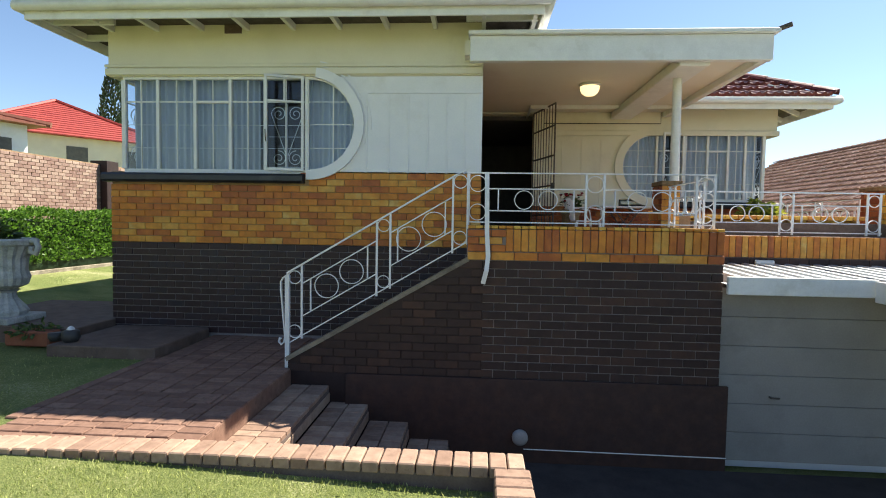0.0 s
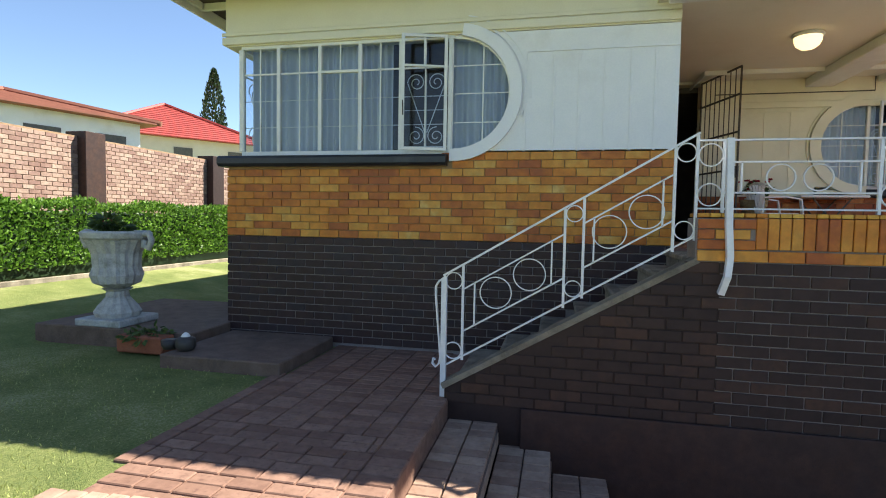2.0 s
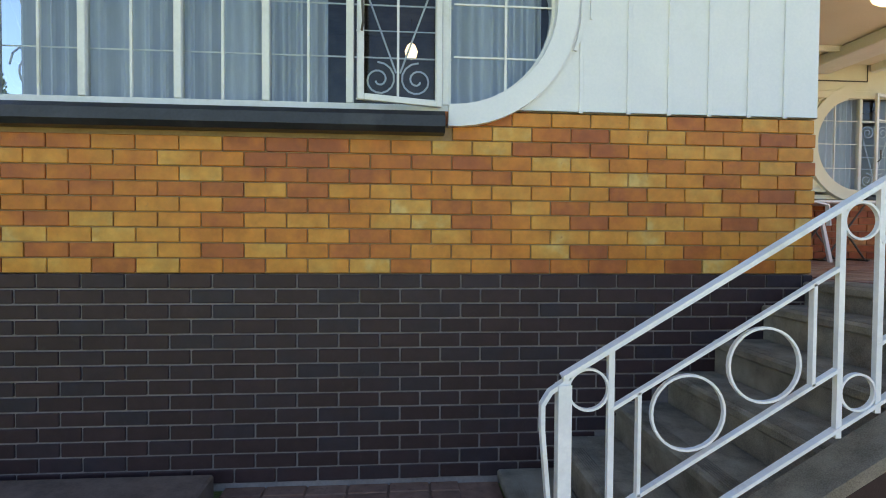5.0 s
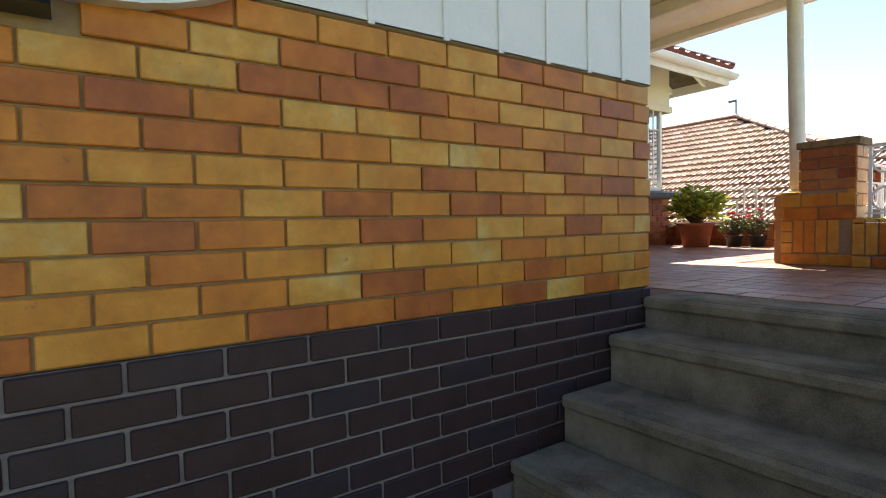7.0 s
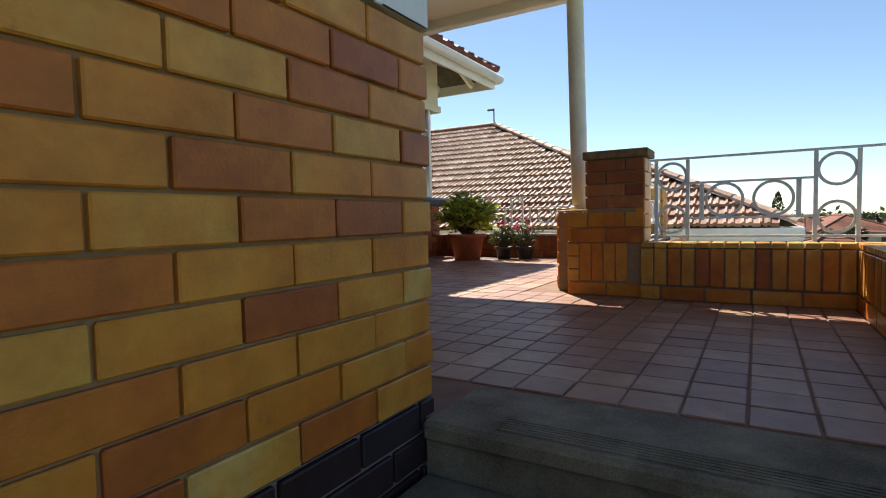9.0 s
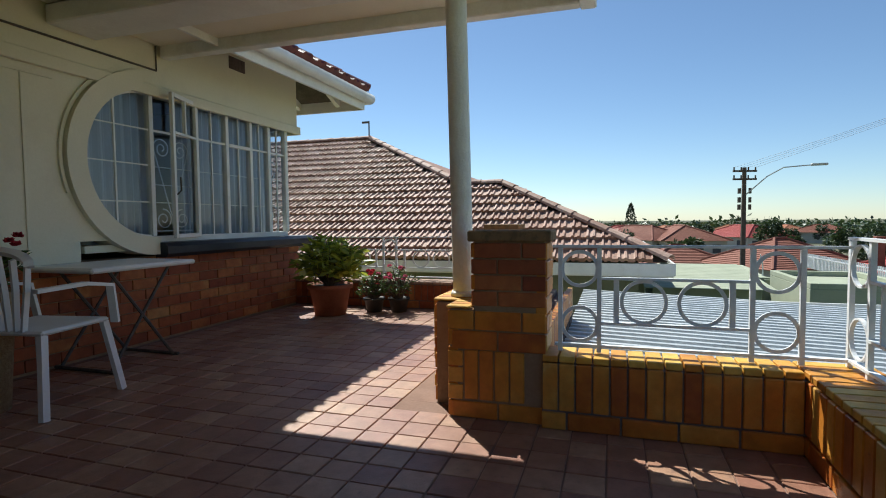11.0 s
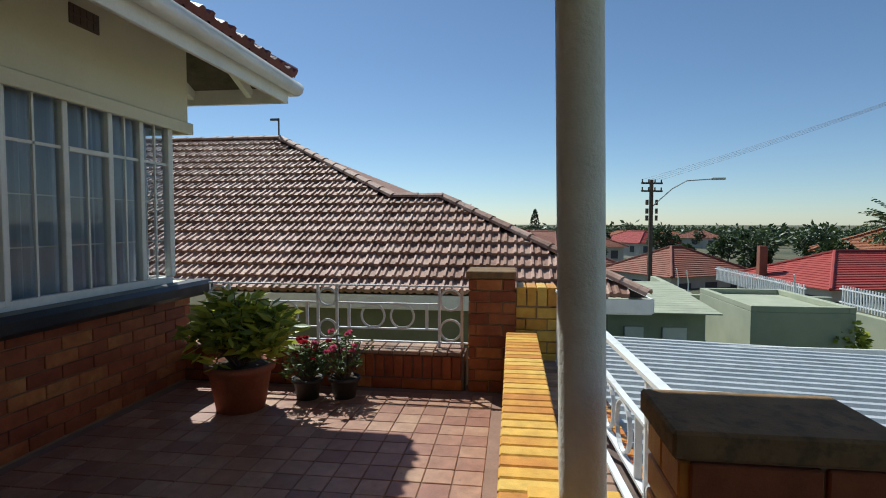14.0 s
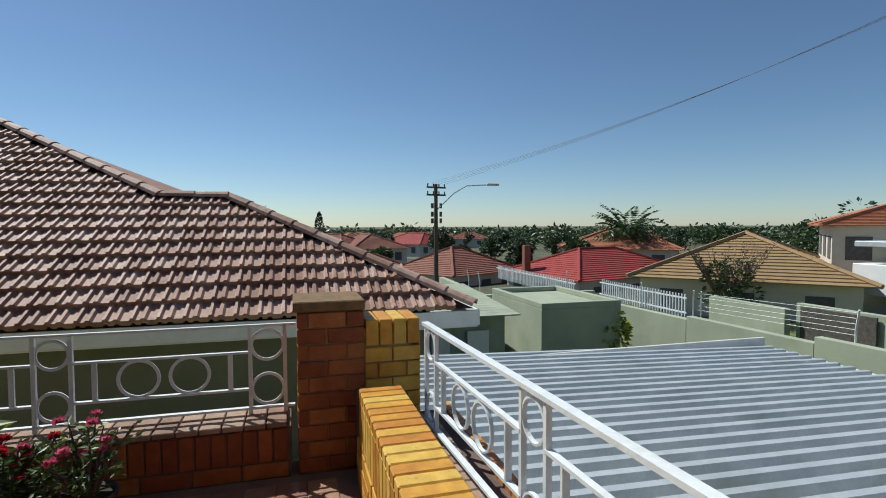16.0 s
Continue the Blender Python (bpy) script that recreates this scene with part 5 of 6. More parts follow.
b.box(13.55, 17.4, -0.195, -0.175, 0.66, 0.70, 0.003)
for i in range(50):
    x = 17.6 + i * 0.13
    b.box(x, x + 0.035, 0.6, 0.63, 0.2, 0.75, 0.003)
b.box(17.5, 24.2, 0.6, 0.63, 0.62, 0.66, 0.003)
tagged(add("palisade_fence", b.make("palisade_fence", IRON)), "white steel palisade fence on the boundary wall", "fence")
b = Build()
for x, y, z in ((17.3, 1.0, 0.45), (15.2, -0.1, 0.3), (13.35, -0.2, 0.3), (13.1, -0.2, 0.3), (9.6, -0.35, 0.4), (18.6, 3.4, 0.4), (20.6, 3.1, 0.3)):
    b.sweep([(x, y, z - 0.1), (x, y, z + 0.25), (x - 0.12, y + 0.1, z + 0.62)], 0.018, 5)
for k in range(5):
    b.sweep([(9.6, -0.35, 0.55 + k * 0.1), (13.2, -0.2, 0.45 + k * 0.1)], 0.004, 4)
tagged(add("electric_fence", b.make("electric_fence", IRON)), "white brackets and wires of an electric fence", "fence", kind="stuff")
bw2 = Build()
bw2.box(10.5, 14.2, -4.6, -4.4, -1.4, 0.30, 0.01)
bw2.box(14.2, 17.0, -4.2, -4.0, -1.4, 0.15, 0.01)
tagged(add("wall_far", bw2.make("wall_far", SAGE)), "pale plastered wall across the street", "wall", kind="structure")
tagged(box("dark_gate", 12.0, 14.0, -4.35, -4.3, -1.2, 0.25, GATE, 0.01), "dark solid driveway gate", "gate")


# ---- houses farther off ----
def hip_house(name, label, x, y, ang, lx, ly, zg, ze, zr, mat, wall=DISTANT_WALL, over=0.5):
    h = empty(name, label, "house", group="neighbourhood houses")
    m = Matrix.Translation((x, y, 0)) @ Matrix.Rotation(radians(ang), 4, "Z")
    w = Build()
    w.box(-lx / 2, lx / 2, -ly / 2, ly / 2, zg, ze, 0.0)
    w.v = [tuple(m @ Vector(v)) for v in w.v]
    add("walls", w.make("walls", wall), h)
    r = Build()
    X, Y = lx / 2 + over, ly / 2 + over
    rx = max(0.3, X - Y)
    steps = 16
    for s in range(steps):
        f0, f1 = s / steps, (s + 1) / steps
        for (ax, ay, bx, by), (cx, cy, dx, dy) in ((((-X, -Y, X, -Y)), (-rx, 0, rx, 0)), ((X, -Y, X, Y), (rx, 0, rx, 0)), ((X, Y, -X, Y), (rx, 0, -rx, 0)), ((-X, Y, -X, -Y), (-rx, 0, -rx, 0))):
            L = lambda p, q, f: p + (q - p) * f
            lip = 0.05
            r.poly([(L(ax, cx, f0), L(ay, cy, f0), L(ze, zr, f0) + lip), (L(bx, dx, f0), L(by, dy, f0), L(ze, zr, f0) + lip), (L(bx, dx, f1), L(by, dy, f1), L(ze, zr, f1)), (L(ax, cx, f1), L(ay, cy, f1), L(ze, zr, f1))])
            r.poly([(L(ax, cx, f0), L(ay, cy, f0), L(ze, zr, f0)), (L(bx, dx, f0), L(by, dy, f0), L(ze, zr, f0)), (L(bx, dx, f0), L(by, dy, f0), L(ze, zr, f0) + lip), (L(ax, cx, f0), L(ay, cy, f0), L(ze, zr, f0) + lip)])
    r.poly([(-X, -Y, ze - 0.001), (-X, Y, ze - 0.001), (X, Y, ze - 0.001), (X, -Y, ze - 0.001)])
    r.v = [tuple(m @ Vector(v)) for v in r.v]
    add("roof", r.make("roof", mat), h)
    rc = Build()
    for a, c in (((-rx, 0, zr), (rx, 0, zr)), ((X, Y, ze), (rx, 0, zr)), ((X, -Y, ze), (rx, 0, zr)), ((-X, Y, ze), (-rx, 0, zr)), ((-X, -Y, ze), (-rx, 0, zr))):
        rc.sweep([m @ Vector(a) + Vector((0, 0, 0.06)), m @ Vector(c) + Vector((0, 0, 0.06))], 0.11, 6)
    add("ridge", rc.make("ridge", mat), h)
    wd = Build()
    for s in (-1, 1):
        for i in range(3):
            u = -lx / 3 + i * lx / 3
            wd.box(u - 0.6, u + 0.6, s * ly / 2 - 0.03, s * ly / 2 + 0.03, ze - 1.6, ze - 0.5)
            wd.box(s * lx / 2 - 0.03, s * lx / 2 + 0.03, u * ly / lx - 0.5, u * ly / lx + 0.5, ze - 1.6, ze - 0.5)
    wd.v = [tuple(m @ Vector(v)) for v in wd.v]
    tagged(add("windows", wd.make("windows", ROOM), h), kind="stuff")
    return h


TILE_TAN = surface("tan_concrete_tile", (0.27, 0.17, 0.08), (0.36, 0.24, 0.12), scale=2, fine=20, rough=0.8)
TILE_RED = surface("painted_red_tile", (0.28, 0.035, 0.03), (0.36, 0.06, 0.045), scale=2, fine=20, rough=0.6)
TILE_BROWN = surface("brown_red_tile", (0.20, 0.07, 0.045), (0.28, 0.11, 0.07), scale=2, fine=20, rough=0.75)
TILE_ORANGE = surface("orange_tile", (0.33, 0.12, 0.06), (0.42, 0.18, 0.09), scale=2, fine=20, rough=0.75)
hip_house("house", "single-storey house with a tan tiled hip roof", 25.2, -13.8, -47, 11, 8.5, -2.4, 0.0, 2.0, TILE_TAN)
hip_house("house", "single-storey house with a bright red tiled roof", 40.5, -14.5, -75, 12, 8, -4.2, -1.4, 0.55, TILE_RED)
hip_house("house", "house with a dull red hip roof among trees", 47.0, -4.5, -60, 8, 7, -4.5, -1.5, 0.5, TILE_BROWN)
hip_house("house", "house with a dull red hip roof among trees", 50.0, 2.5, -75, 8, 7, -4.5, -2.0, -0.2, TILE_BROWN)
hip_house("house", "two-storey house with a rust-red tiled roof", 22.0, -20.0, -47, 7, 6, -2.5, 2.4, 3.5, TILE_ORANGE)
hip_house("house", "neighbouring house with a red tiled hip roof", -27.0, 33.5, -38, 13, 9, 1.5, 5.9, 8.5, TILE_RED)
hip_house("house", "neighbouring white house with a low roof", -19.8, 17.5, -20, 7, 6, 1.2, 4.7, 5.6, TILE_BROWN, WHITE)
rng = random.Random(21)
for i in range(26):
    d = rng.uniform(60, 190)
    a = radians(rng.uniform(-38, 14))
    x, y = 3 + d * math.cos(a), 9 + d * math.sin(a)
    g = land(x, y)
    hip_house("house", "distant house with a tiled hip roof among trees", x, y, rng.uniform(0, 90), rng.uniform(9, 13), rng.uniform(7, 9), g, g + 2.7, g + 4.6, rng.choice((TILE_ORANGE, TILE_BROWN, TILE_ORANGE, TILE_RED, TILE_TAN)))
b = Build()
b.box(40.4, 40.9, -8.6, -8.1, -1.4, 0.9, 0.02)
tagged(add("chimney", b.make("chimney", TILE_BROWN)), "brick chimney on the red roof", "chimney")
tagged(box("awning", 17.8, 20.2, -17.5, -14.6, 1.5, 1.75, SHEET, 0.03), "pale striped awning over a balcony", "awning")
tagged(box("balcony", 18.0, 20.4, -17.4, -14.8, -0.6, 0.75, WHITE, 0.03), "white balcony wall of a house", "balcony")

# ---- street pole ----
pole = empty("utility_pole", "timber utility pole with crossarms and a street lamp", "pole")
b = Build()
b.sweep([(33.5, 0.85, -3.0), (33.5, 0.85, 4.95)], [0.16, 0.11], 8)
add("mast", b.make("mast", POLE_WOOD), pole)
b = Build()
for z in (4.75, 4.3):
    b.sweep([(33.3, 1.45, z), (33.7, 0.2, z)], 0, flat=(0.05, 0.05))
    for k in range(4):
        yy = 1.4 - k * 0.38
        b.sweep([(33.3 + k * 0.13, yy, z + 0.05), (33.3 + k * 0.13, yy, z + 0.22)], 0.04, 6)
for z in (3.5, 3.0, 2.6):
    b.sweep([(33.4, 1.1, z), (33.4, 1.1, z + 0.3)], 0.09, 6)
    b.sweep([(33.5, 0.55, z), (33.5, 0.55, z + 0.3)], 0.08, 6)
add("crossarms", b.make("crossarms", POLE_WOOD), pole)
b = Build()
b.sweep([(33.5, 0.8, 3.4), (33.2, -0.2, 4.4), (32.9, -0.9, 4.83), (32.5, -2.1, 4.88)], 0.035, 6)
b.box(32.3, 32.55, -2.75, -2.0, 4.83, 4.95, 0.03)
add("street_lamp", b.make("street_lamp", SHEET), pole)
b = Build()
for k in range(4):
    p0, p1 = Vector((33.3 + k * 0.13, 1.4 - k * 0.38, 4.95)), Vector((13 + k * 0.25, -20 - k * 0.5, 14.0 + 0.3 * k))
    b.sweep([p0.lerp(p1, i / 12) - Vector((0, 0, 0.9 * math.sin(math.pi * i / 12))) for i in range(13)], 0.006, 4)
tagged(add("power_lines", b.make("power_lines", GATE)), "thin sagging overhead power lines", "cable")


# ---- trees ----
def crown(b, cx, cy, cz, rx, rz, n, size, rng, clumps=9):
    """Leaves gathered in clumps, leaving gaps and an uneven outline."""
    cl = []
    for i in range(clumps):
        a, h = rng.uniform(0, 6.28), rng.uniform(-0.8, 0.9)
        k = rng.uniform(0.25, 0.8) * math.sqrt(max(0.1, 1 - h * h))
        cl.append((cx + rx * k * math.cos(a), cy + rx * k * math.sin(a), cz + rz * h, rng.uniform(0.3, 0.55)))
    for i in range(n):
        x, y, z, s = rng.choice(cl)
        v = Vector((rng.gauss(0, 1), rng.gauss(0, 1), rng.gauss(0, 1))).normalized() * rng.uniform(0.7, 1.0)
        b.leaf((x + v.x * rx * s, y + v.y * rx * s, z + v.z * rz * s), (v.x, v.y, v.z * 0.5 - 0.1), size * rng.uniform(0.7, 1.4), size * 0.6, rng)


def tree(name, label, x, y, zg, h, r, n, size, mat, rng):
    t = empty(name, label, "tree", group="trees")
    b = Build()
    b.sweep([(x, y, zg), (x + 0.1, y, zg + h * 0.3), (x, y + 0.1, zg + h * 0.6)], [h * 0.03, h * 0.022, h * 0.014], 7)
    for i in range(5):
        a = rng.uniform(0, 6.28)
        b.sweep([(x, y, zg + h * 0.4), (x + r * 0.6 * math.cos(a), y + r * 0.6 * math.sin(a), zg + h * rng.uniform(0.6, 0.85))], [h * 0.015, h * 0.005], 5)
    add("trunk", b.make("trunk", BARK), t)
    b = Build()
    crown(b, x, y, zg + h * 0.66, r, h * 0.34, n, size, rng)
    add("leaves", b.make("leaves", mat), t)


rng = random.Random(4)
for i in range(60):
    d = rng.uniform(48, 170)
    a = radians(rng.uniform(-40, 16))
    x, y = 3 + d * math.cos(a), 9 + d * math.sin(a)
    h = rng.uniform(3, 5.6)
    tree("tree", "dark green leafy garden tree in the distance", x, y, land(x, y), h, h * 0.42, 1300, 0.36, LEAF_FAR, rng)
b = Build()
for i in range(1200):
    d = rng.uniform(170, 700)
    a = radians(rng.uniform(-60, 40))
    x, y = 3 + d * math.cos(a), 9 + d * math.sin(a)
    crown(b, x, y, land(x, y) + 2.0, 7, rng.uniform(2.5, 4.0), 90, 1.6, rng, 5)
tagged(add("woods", b.make("woods", LEAF_FAR)), "dense dark green tree belt along the horizon", "woods", kind="stuff")
b = Build()
for i in range(50):
    a = radians(rng.uniform(-72, -50))
    d = rng.uniform(95, 130)
    crown(b, 3 + d * math.cos(a), 9 + d * math.sin(a), rng.uniform(-2, 1.5), 6, 3.5, 300, 0.8, rng, 5)
tagged(add("hill_trees", b.make("hill_trees", LEAF_FAR)), "group of tall dark trees on a rise", "woods", kind="stuff")


def cypress(x, y, zg, h, r, rng, n=1500, size=0.35):
    t = empty("cypress", "tall narrow dark green cypress tree", "tree", group="trees")
    b = Build()
    b.sweep([(x, y, zg), (x, y, zg + h * 0.5)], [0.15, 0.08], 6)
    add("trunk", b.make("trunk", BARK), t)
    b = Build()
    for i in range(n):
        f = rng.random()
        rr = r * (math.sin(math.pi * min(1, (f * 0.9 + 0.1)) ** 0.8) ** 0.7) * rng.uniform(0.6, 1.08)
        a = rng.uniform(0, 6.28)
        b.leaf((x + rr * math.cos(a), y + rr * math.sin(a), zg + 0.5 + f * (h - 0.5)), (math.cos(a) * 0.4, math.sin(a) * 0.4, 1), size * rng.uniform(0.7, 1.3), size * 0.5, rng)
    add("leaves", b.make("leaves", LEAF_CYPRESS), t)


cypress(-32.4, 47.1, 4.0, 11.0, 1.15, rng, 2600)
cypress(92.0, 5.0, -6.0, 10.5, 1.2, rng)


def palm(x, y, zg, h, rng):
    t = empty("palm_tree", "date palm with a broad crown of arching fronds", "tree", group="trees")
    b = Build()
    b.sweep([(x, y, zg), (x, y, zg + h)], [0.5, 0.4], 9)
    add("trunk", b.make("trunk", BARK), t)
    b = Build()
    for i in range(95):
        a, e = rng.uniform(0, 6.28), rng.uniform(-0.5, 1.2)
        L = rng.uniform(3.8, 4.9)
        p = Vector((x, y, zg + h))
        d = Vector((math.cos(a) * math.cos(e), math.sin(a) * math.cos(e), math.sin(e)))
        for k in range(14):
            p2 = p + d * (L / 14)
            d = (d + Vector((0, 0, -0.09))).normalized()
            s = d.cross(Vector((0, 0, 1))).normalized()
            for sgn in (-1, 1):
                b.leaf(p, d * 0.8 + s * sgn - Vector((0, 0, 0.35)), 0.75 * math.sin(math.pi * (k + 1.5) / 16) + 0.15, 0.2, rng)
            p = p2
    add("fronds", b.make("fronds", LEAF_PALM), t)


palm(52.0, -25.3, -3.5, 5.0, rng)
b = Build()
crown(b, 13.9, 1.6, -0.15, 0.38, 0.42, 520, 0.13, rng, 8)
t = empty("small_tree", "small lime-green clipped tree by the wall", "tree")
add("leaves", b.make("leaves", LEAF_LIME), t)
b = Build()
b.sweep([(13.9, 1.6, -1.25), (13.95, 1.62, -0.2)], 0.03, 6)
add("trunk", b.make("trunk", BARK), t)
t = empty("shrub", "scrubby shrub with bare reddish twigs", "shrub")
b = Build()
crown(b, 20.6, -8.2, 0.0, 1.3, 0.9, 1500, 0.16, rng, 10)
add("leaves", b.make("leaves", LEAF_FAR), t)
b = Build()
for i in range(70):
    a, l = rng.uniform(0, 6.28), rng.uniform(1.0, 2.2)
    e = Vector((20.6 + l * 0.8 * math.cos(a), -8.2 + l * 0.8 * math.sin(a), -0.4 + l))
    b.sweep([(20.6, -8.2, -1.2), e], [0.02, 0.006], 4)
    for k in range(6):
        b.leaf(e - (e - Vector((20.6, -8.2, -1.2))) * (k * 0.07), (rng.uniform(-1, 1), rng.uniform(-1, 1), 0.5), 0.14, 0.06, rng)
add("twigs", b.make("twigs", TWIG), t)

# ---- garden on the far side: boundary wall, hedge, urn ----
gw = empty("wall_garden", "weathered brick garden wall with dark piers", "wall", "structure")
box("core", -10.62, -10.41, 0.0, 22, 0.2, 3.05, MORTAR, 0.004, gw)
brickwork(gw, "y", -10.4, 1, 2.0, 21.9, 0.62, 28, BOUNDARY, singles=False, joint=0.012)
for y in (4.0, 8.0, 12.0, 16.1, 20.0):
    box("pier", -10.7, -10.2, y - 0.25, y + 0.25, 0.3, 3.15, DARK_BROWN, 0.01, gw)
h = empty("hedge", "clipped bright green hedge in front of the garden wall", "hedge")
b = Build()
rng = random.Random(14)
for i in range(30000):
    y = rng.uniform(3.5, 19)
    top = 1.62 + 0.05 * math.sin(y * 3.1) + 0.04 * math.sin(y * 7.7)
    dip = 0.25 if abs(y - 11.1) < 0.18 else 0.0
    if rng.random() < 0.62:
        x, z = -9.05 + rng.uniform(-0.08, 0.03) - dip, rng.uniform(0.55, top)
    else:
        x, z = rng.uniform(-9.75, -9.05), top + rng.uniform(-0.08, 0.04) - dip
    b.leaf((x, y, z), (rng.uniform(-0.2, 1), rng.uniform(-0.8, 0.8), rng.uniform(-0.1, 1)), rng.uniform(0.05, 0.10), 0.045, rng)
add("leaves", b.make("leaves", LEAF), h)
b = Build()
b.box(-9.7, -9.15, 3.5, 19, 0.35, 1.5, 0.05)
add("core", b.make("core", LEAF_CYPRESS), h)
tagged(box("lawn_border", -9.0, -8.92, 5, 20, 0.30, 0.40, CONCRETE, 0.01), "pale concrete border below the hedge", "edging", kind="structure")

urn = empty("garden_urn", "weathered cast stone urn with fluted bowl and scroll handles", "urn", loc=(-5.76, 7.86, 0.19))
urn.scale = (1, 1, 1.13)
b = Build()
b.box(-0.30, 0.30, -0.30, 0.30, 0.0, 0.07, 0.01)
add("foot", b.make("foot", STONE), urn)
b = Build()
b.lathe([(0.22, 0.07), (0.24, 0.12), (0.20, 0.18), (0.12, 0.27), (0.11, 0.33), (0.16, 0.36)], 0, 0, 28, 0.04)
b.lathe([(0.10, 0.36), (0.24, 0.42), (0.27, 0.50), (0.24, 0.58), (0.25, 0.72), (0.30, 0.82), (0.33, 0.86)], 0, 0, 36, 0.035)
b.lathe([(0.33, 0.861), (0.36, 0.88), (0.37, 0.93), (0.34, 0.95), (0.30, 0.94), (0.29, 0.86)], 0, 0, 36)
add("bowl", b.make("bowl", STONE, False), urn)
b = Build()
for s in (-1, 1):
    b.sweep([(s * 0.33, 0, 0.92), (s * 0.43, 0, 0.93), (s * 0.47, 0, 0.86), (s * 0.43, 0, 0.78), (s * 0.36, 0, 0.80), (s * 0.38, 0, 0.86)], 0.035, 8)
add("handle", b.make("handle", STONE, True), urn)
b = Build()
crown(b, 0, 0, 0.98, 0.24, 0.08, 240, 0.09, rng, 6)
add("plant", b.make("plant", LEAF_SMALL), urn)
b = Build()
crown(b, -0.17, 0, 1.03, 0.09, 0.06, 60, 0.06, rng, 3)
add("flowers", b.make("flowers", PETAL_RED), urn)
tr = empty("planter_trough", "terracotta trough with low greenery", "planter", loc=(-5.0, 7.42, 0.0))
box("trough", -0.28, 0.28, -0.10, 0.10, 0.0, 0.18, TERRACOTTA, 0.015, tr)
b = Build()
crown(b, 0, 0, 0.19, 0.25, 0.05, 160, 0.07, rng, 8)
add("plant", b.make("plant", LEAF_SMALL), tr)
pb = empty("garden_pots", "small dark and white pots beside the trough", "pot", loc=(-4.34, 7.2, 0.11))
b = Build()
b.lathe([(0.07, 0.0), (0.10, 0.05), (0.09, 0.12), (0.05, 0.14)], 0, 0, 16)
b.lathe([(0.06, 0.0), (0.08, 0.04), (0.08, 0.09)], -0.2, 0.02, 16)
add("pot", b.make("pot", POT_DARK, True), pb)
b = Build()
b.lathe([(0.03, 0.121), (0.045, 0.14), (0.03, 0.165), (0.01, 0.18)], 0.0, 0, 16)
add("ornament", b.make("ornament", PLASTIC, True), pb)


# ---- porch plants and furniture ----
def potted(name, label, x, y, pot_r, pot_h, mat, plant_mat, r, h, n, size, clumps, flower=None):
    p = empty(name, label, "potted plant", loc=(x, y, FLOOR))
    b = Build()
    b.lathe([(pot_r * 0.72, 0.0), (pot_r * 0.95, pot_h * 0.85), (pot_r * 1.06, pot_h * 0.86), (pot_r * 1.08, pot_h), (pot_r * 0.96, pot_h), (pot_r * 0.93, pot_h * 0.92)], 0, 0, 28)
    add("pot", b.make("pot", mat, True), p)
    b = Build()
    b.lathe([(0.01, pot_h * 0.93), (pot_r * 0.9, pot_h * 0.931)], 0, 0, 20)
    add("soil", b.make("soil", SOIL), p)
    rr = random.Random(int(x * 100))
    st, lv = Build(), Build()
    for i in range(clumps):
        a, q = rr.uniform(0, 6.28), rr.uniform(0.15, 1.0)
        tip = Vector((r * q * math.cos(a), r * q * math.sin(a), pot_h + h * rr.uniform(0.35, 1.0) * (1.1 - 0.4 * q)))
        st.sweep([(0.03 * math.cos(a), 0.03 * math.sin(a), pot_h * 0.9), tip * 0.55 + Vector((0, 0, pot_h * 0.45)), tip], [0.008, 0.006, 0.003], 5)
        for k in range(n // clumps):
            u = tip - Vector((0, 0, rr.uniform(0, h * 0.22)))
            w = rr.uniform(0, 6.28)
            lv.leaf(u, (math.cos(w), math.sin(w), rr.uniform(-0.4, 0.7)), size * rr.uniform(0.7, 1.3), size * 0.32, rr)
    add("stems", st.make("stems", BARK), p)
    add("leaves", lv.make("leaves", plant_mat), p)
    if flower:
        fl = Build()
        for i in range(12):
            a, q = rr.uniform(0, 6.28), rr.uniform(0.2, 0.95)
            c = Vector((r * q * math.cos(a), r * q * math.sin(a), pot_h + h * rr.uniform(0.45, 1.0)))
            for k in range(14):
                w = k * 2.4
                fl.leaf(c, (math.cos(w), math.sin(w), 0.4 + 0.1 * k), 0.035, 0.03, rr)
        tagged(add("flowers", fl.make("flowers", flower), p), kind="stuff")
    return p


potted("potted_shrub", "lime-green leafy shrub in a terracotta pot", 5.0, 10.62, 0.22, 0.32, TERRACOTTA, LEAF_LIME, 0.36, 0.52, 1000, 0.13, 75)
potted("potted_rose", "small red rose bush in a dark pot", 5.26, 10.24, 0.11, 0.15, POT_DARK, LEAF_SMALL, 0.20, 0.28, 420, 0.05, 40, PETAL_RED)
potted("potted_rose", "small pink rose bush in a dark pot", 5.32, 9.98, 0.11, 0.15, POT_DARK, LEAF_SMALL, 0.24, 0.34, 480, 0.05, 46, PETAL_PINK)
potted("potted_flowers", "red flowers in a tall woven pot by the wall", 1.95, 10.9, 0.16, 0.62, WICKER, LEAF_SMALL, 0.2, 0.28, 300, 0.07, 26, PETAL_RED)


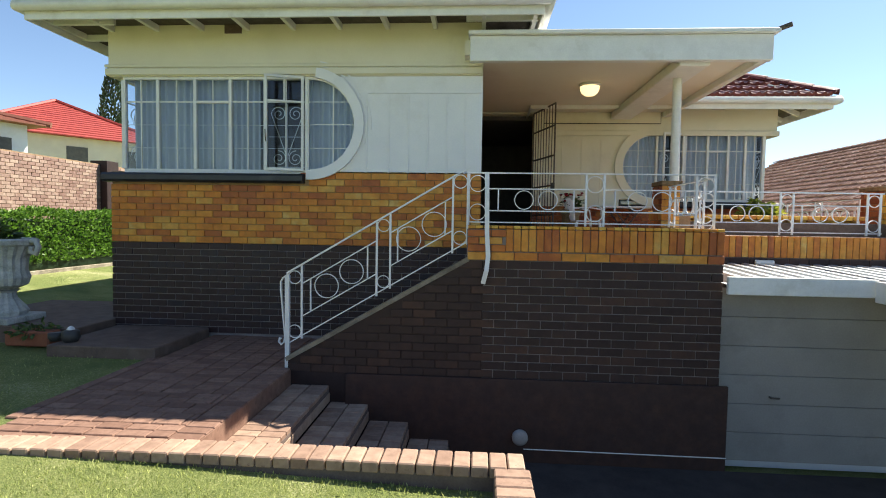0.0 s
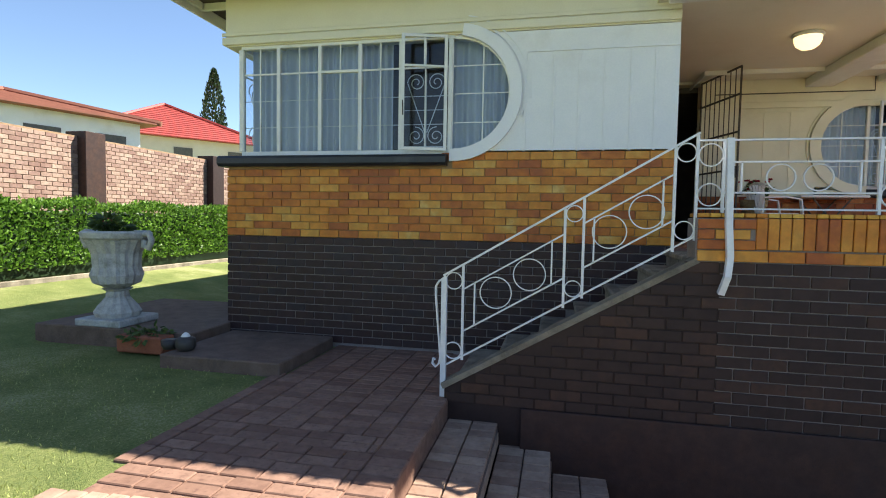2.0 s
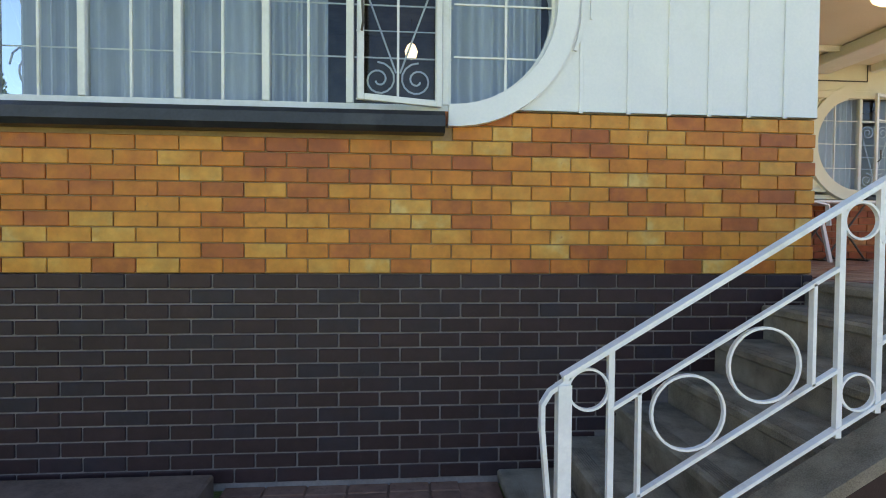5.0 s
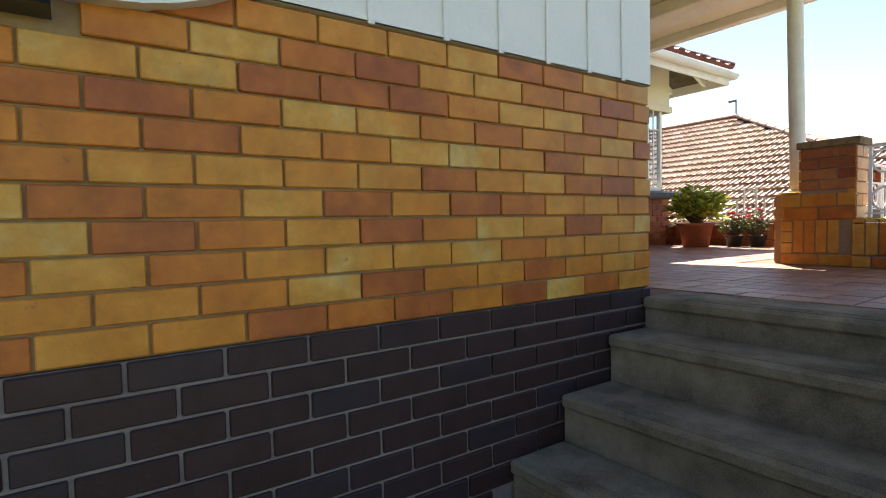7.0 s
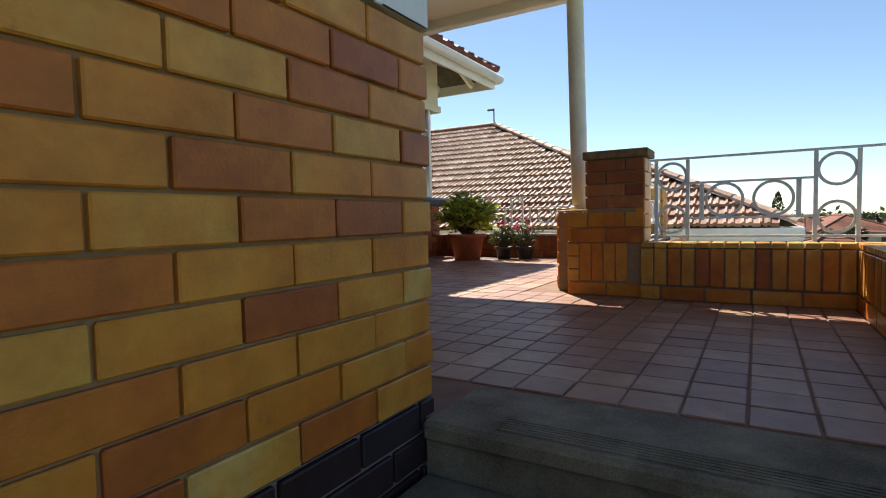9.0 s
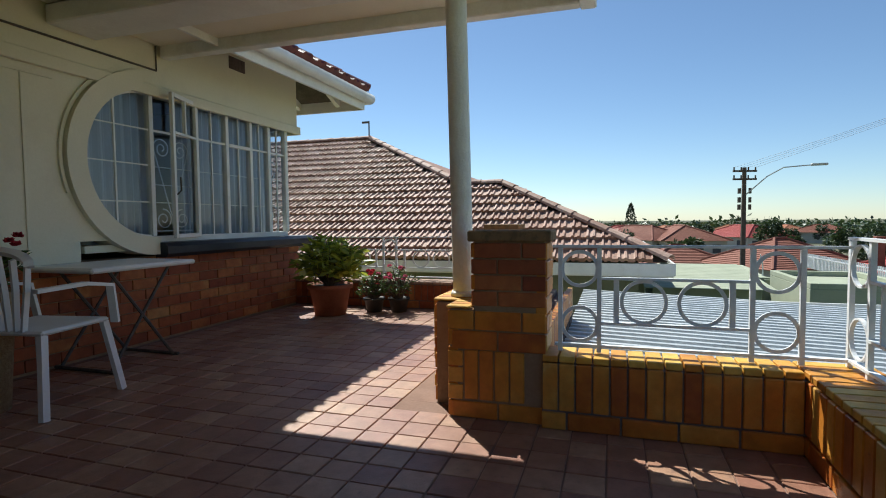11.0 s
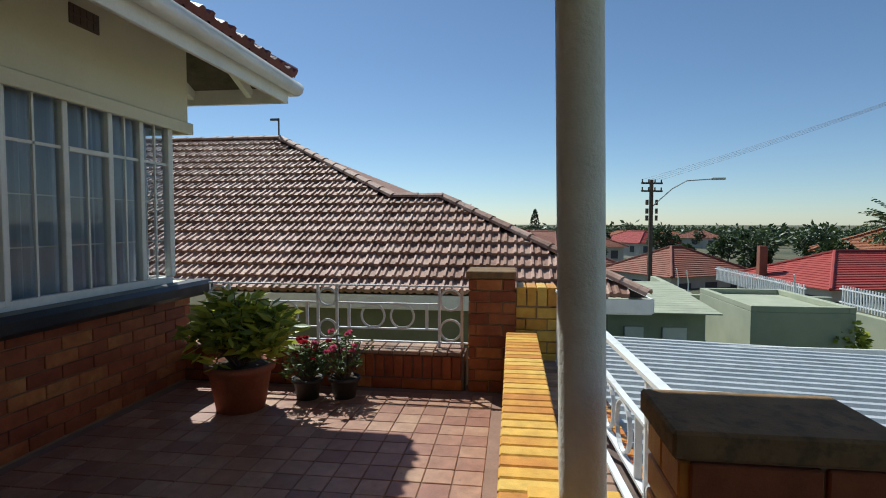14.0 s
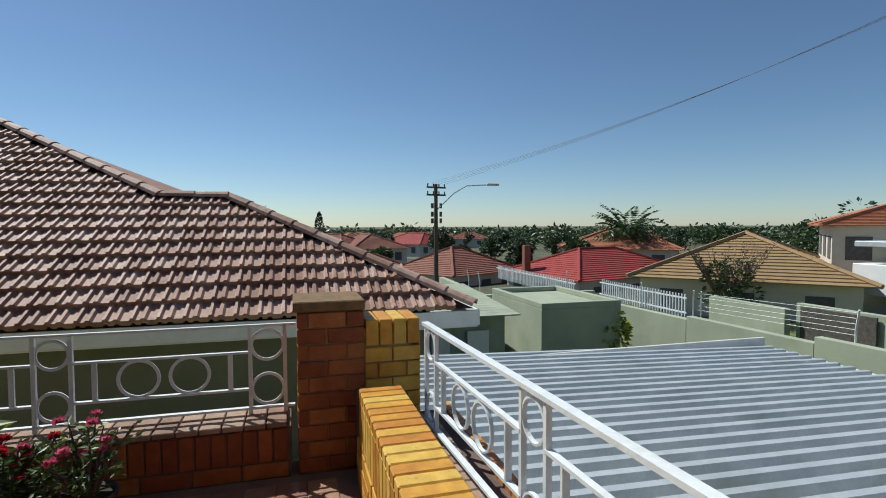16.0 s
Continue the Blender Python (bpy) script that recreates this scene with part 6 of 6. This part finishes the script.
def plastic_chair(x, y, rz):
    c = empty("garden_chair", "white moulded plastic garden chair on the porch", "chair", group="porch chairs", loc=(x, y, FLOOR))
    c.rotation_euler = (0, 0, rz)
    b = Build()
    b.box(-0.23, 0.23, -0.22, 0.22, 0.41, 0.435, 0.01)
    add("seat", b.make("seat", PLASTIC), c)
    b = Build()
    for i in range(7):
        u = (i - 3) / 3
        b.sweep([(u * 0.12, 0.21, 0.435), (u * 0.19, 0.25, 0.65), (u * 0.24, 0.29, 0.82 - 0.05 * u * u)], 0, flat=(0.016, 0.006))
    b.sweep([(0.25 * math.cos(w), 0.29 - 0.03 * math.sin(w), 0.76 + 0.08 * math.sin(w)) for w in [math.pi * i / 10 for i in range(11)]], 0, flat=(0.02, 0.012))
    add("backrest", b.make("backrest", PLASTIC), c)
    for sx in (-1, 1):
        b = Build()
        b.sweep([(sx * 0.24, 0.26, 0.64), (sx * 0.28, 0.0, 0.65), (sx * 0.26, -0.20, 0.62), (sx * 0.25, -0.24, 0.4)], 0, flat=(0.022, 0.01))
        add("armrest", b.make("armrest", PLASTIC), c)
        for sy in (-1, 1):
            b = Build()
            b.sweep([(sx * 0.21, sy * 0.20, 0.41), (sx * 0.26, sy * 0.26, 0.0)], 0, flat=(0.02, 0.014))
            add("leg", b.make("leg", PLASTIC), c)
    return c


plastic_chair(2.15, 10.75, radians(100))

table = empty("folding_table", "white-topped folding table on crossed dark legs", "table", loc=(2.92, 11.1, FLOOR))
box("top", -0.42, 0.42, -0.30, 0.30, 0.66, 0.695, PLASTIC, 0.012, table)
b = Build()
for y in (-0.22, 0.22):
    for s in (-1, 1):
        b.sweep([(s * 0.26, y, 0.0), (-s * 0.24, y, 0.66)], 0.011, 6)
for s in (-1, 1):
    b.sweep([(s * 0.26, -0.26, 0.012), (s * 0.26, 0.26, 0.012)], 0.012, 6)
add("legs", b.make("legs", GATE), table)

dish = empty("satellite_dish", "white satellite dish on the roof behind the canopy", "dish", loc=(1.25, 10.6, 4.0))
b = Build()
b.lathe([(0.02, 0.0), (0.2, 0.02), (0.35, 0.07), (0.43, 0.12), (0.42, 0.125), (0.33, 0.08), (0.02, 0.012)], 0, 0, 28)
o = add("bowl", b.make("bowl", WHITE, True), dish)
o.rotation_euler = (radians(70), 0, radians(-15))
o.location = (0, 0, 0.32)
b = Build()
b.sweep([(0, 0.02, -0.1), (0, 0.02, 0.34)], 0.02, 6)
add("mast", b.make("mast", GATE), dish)
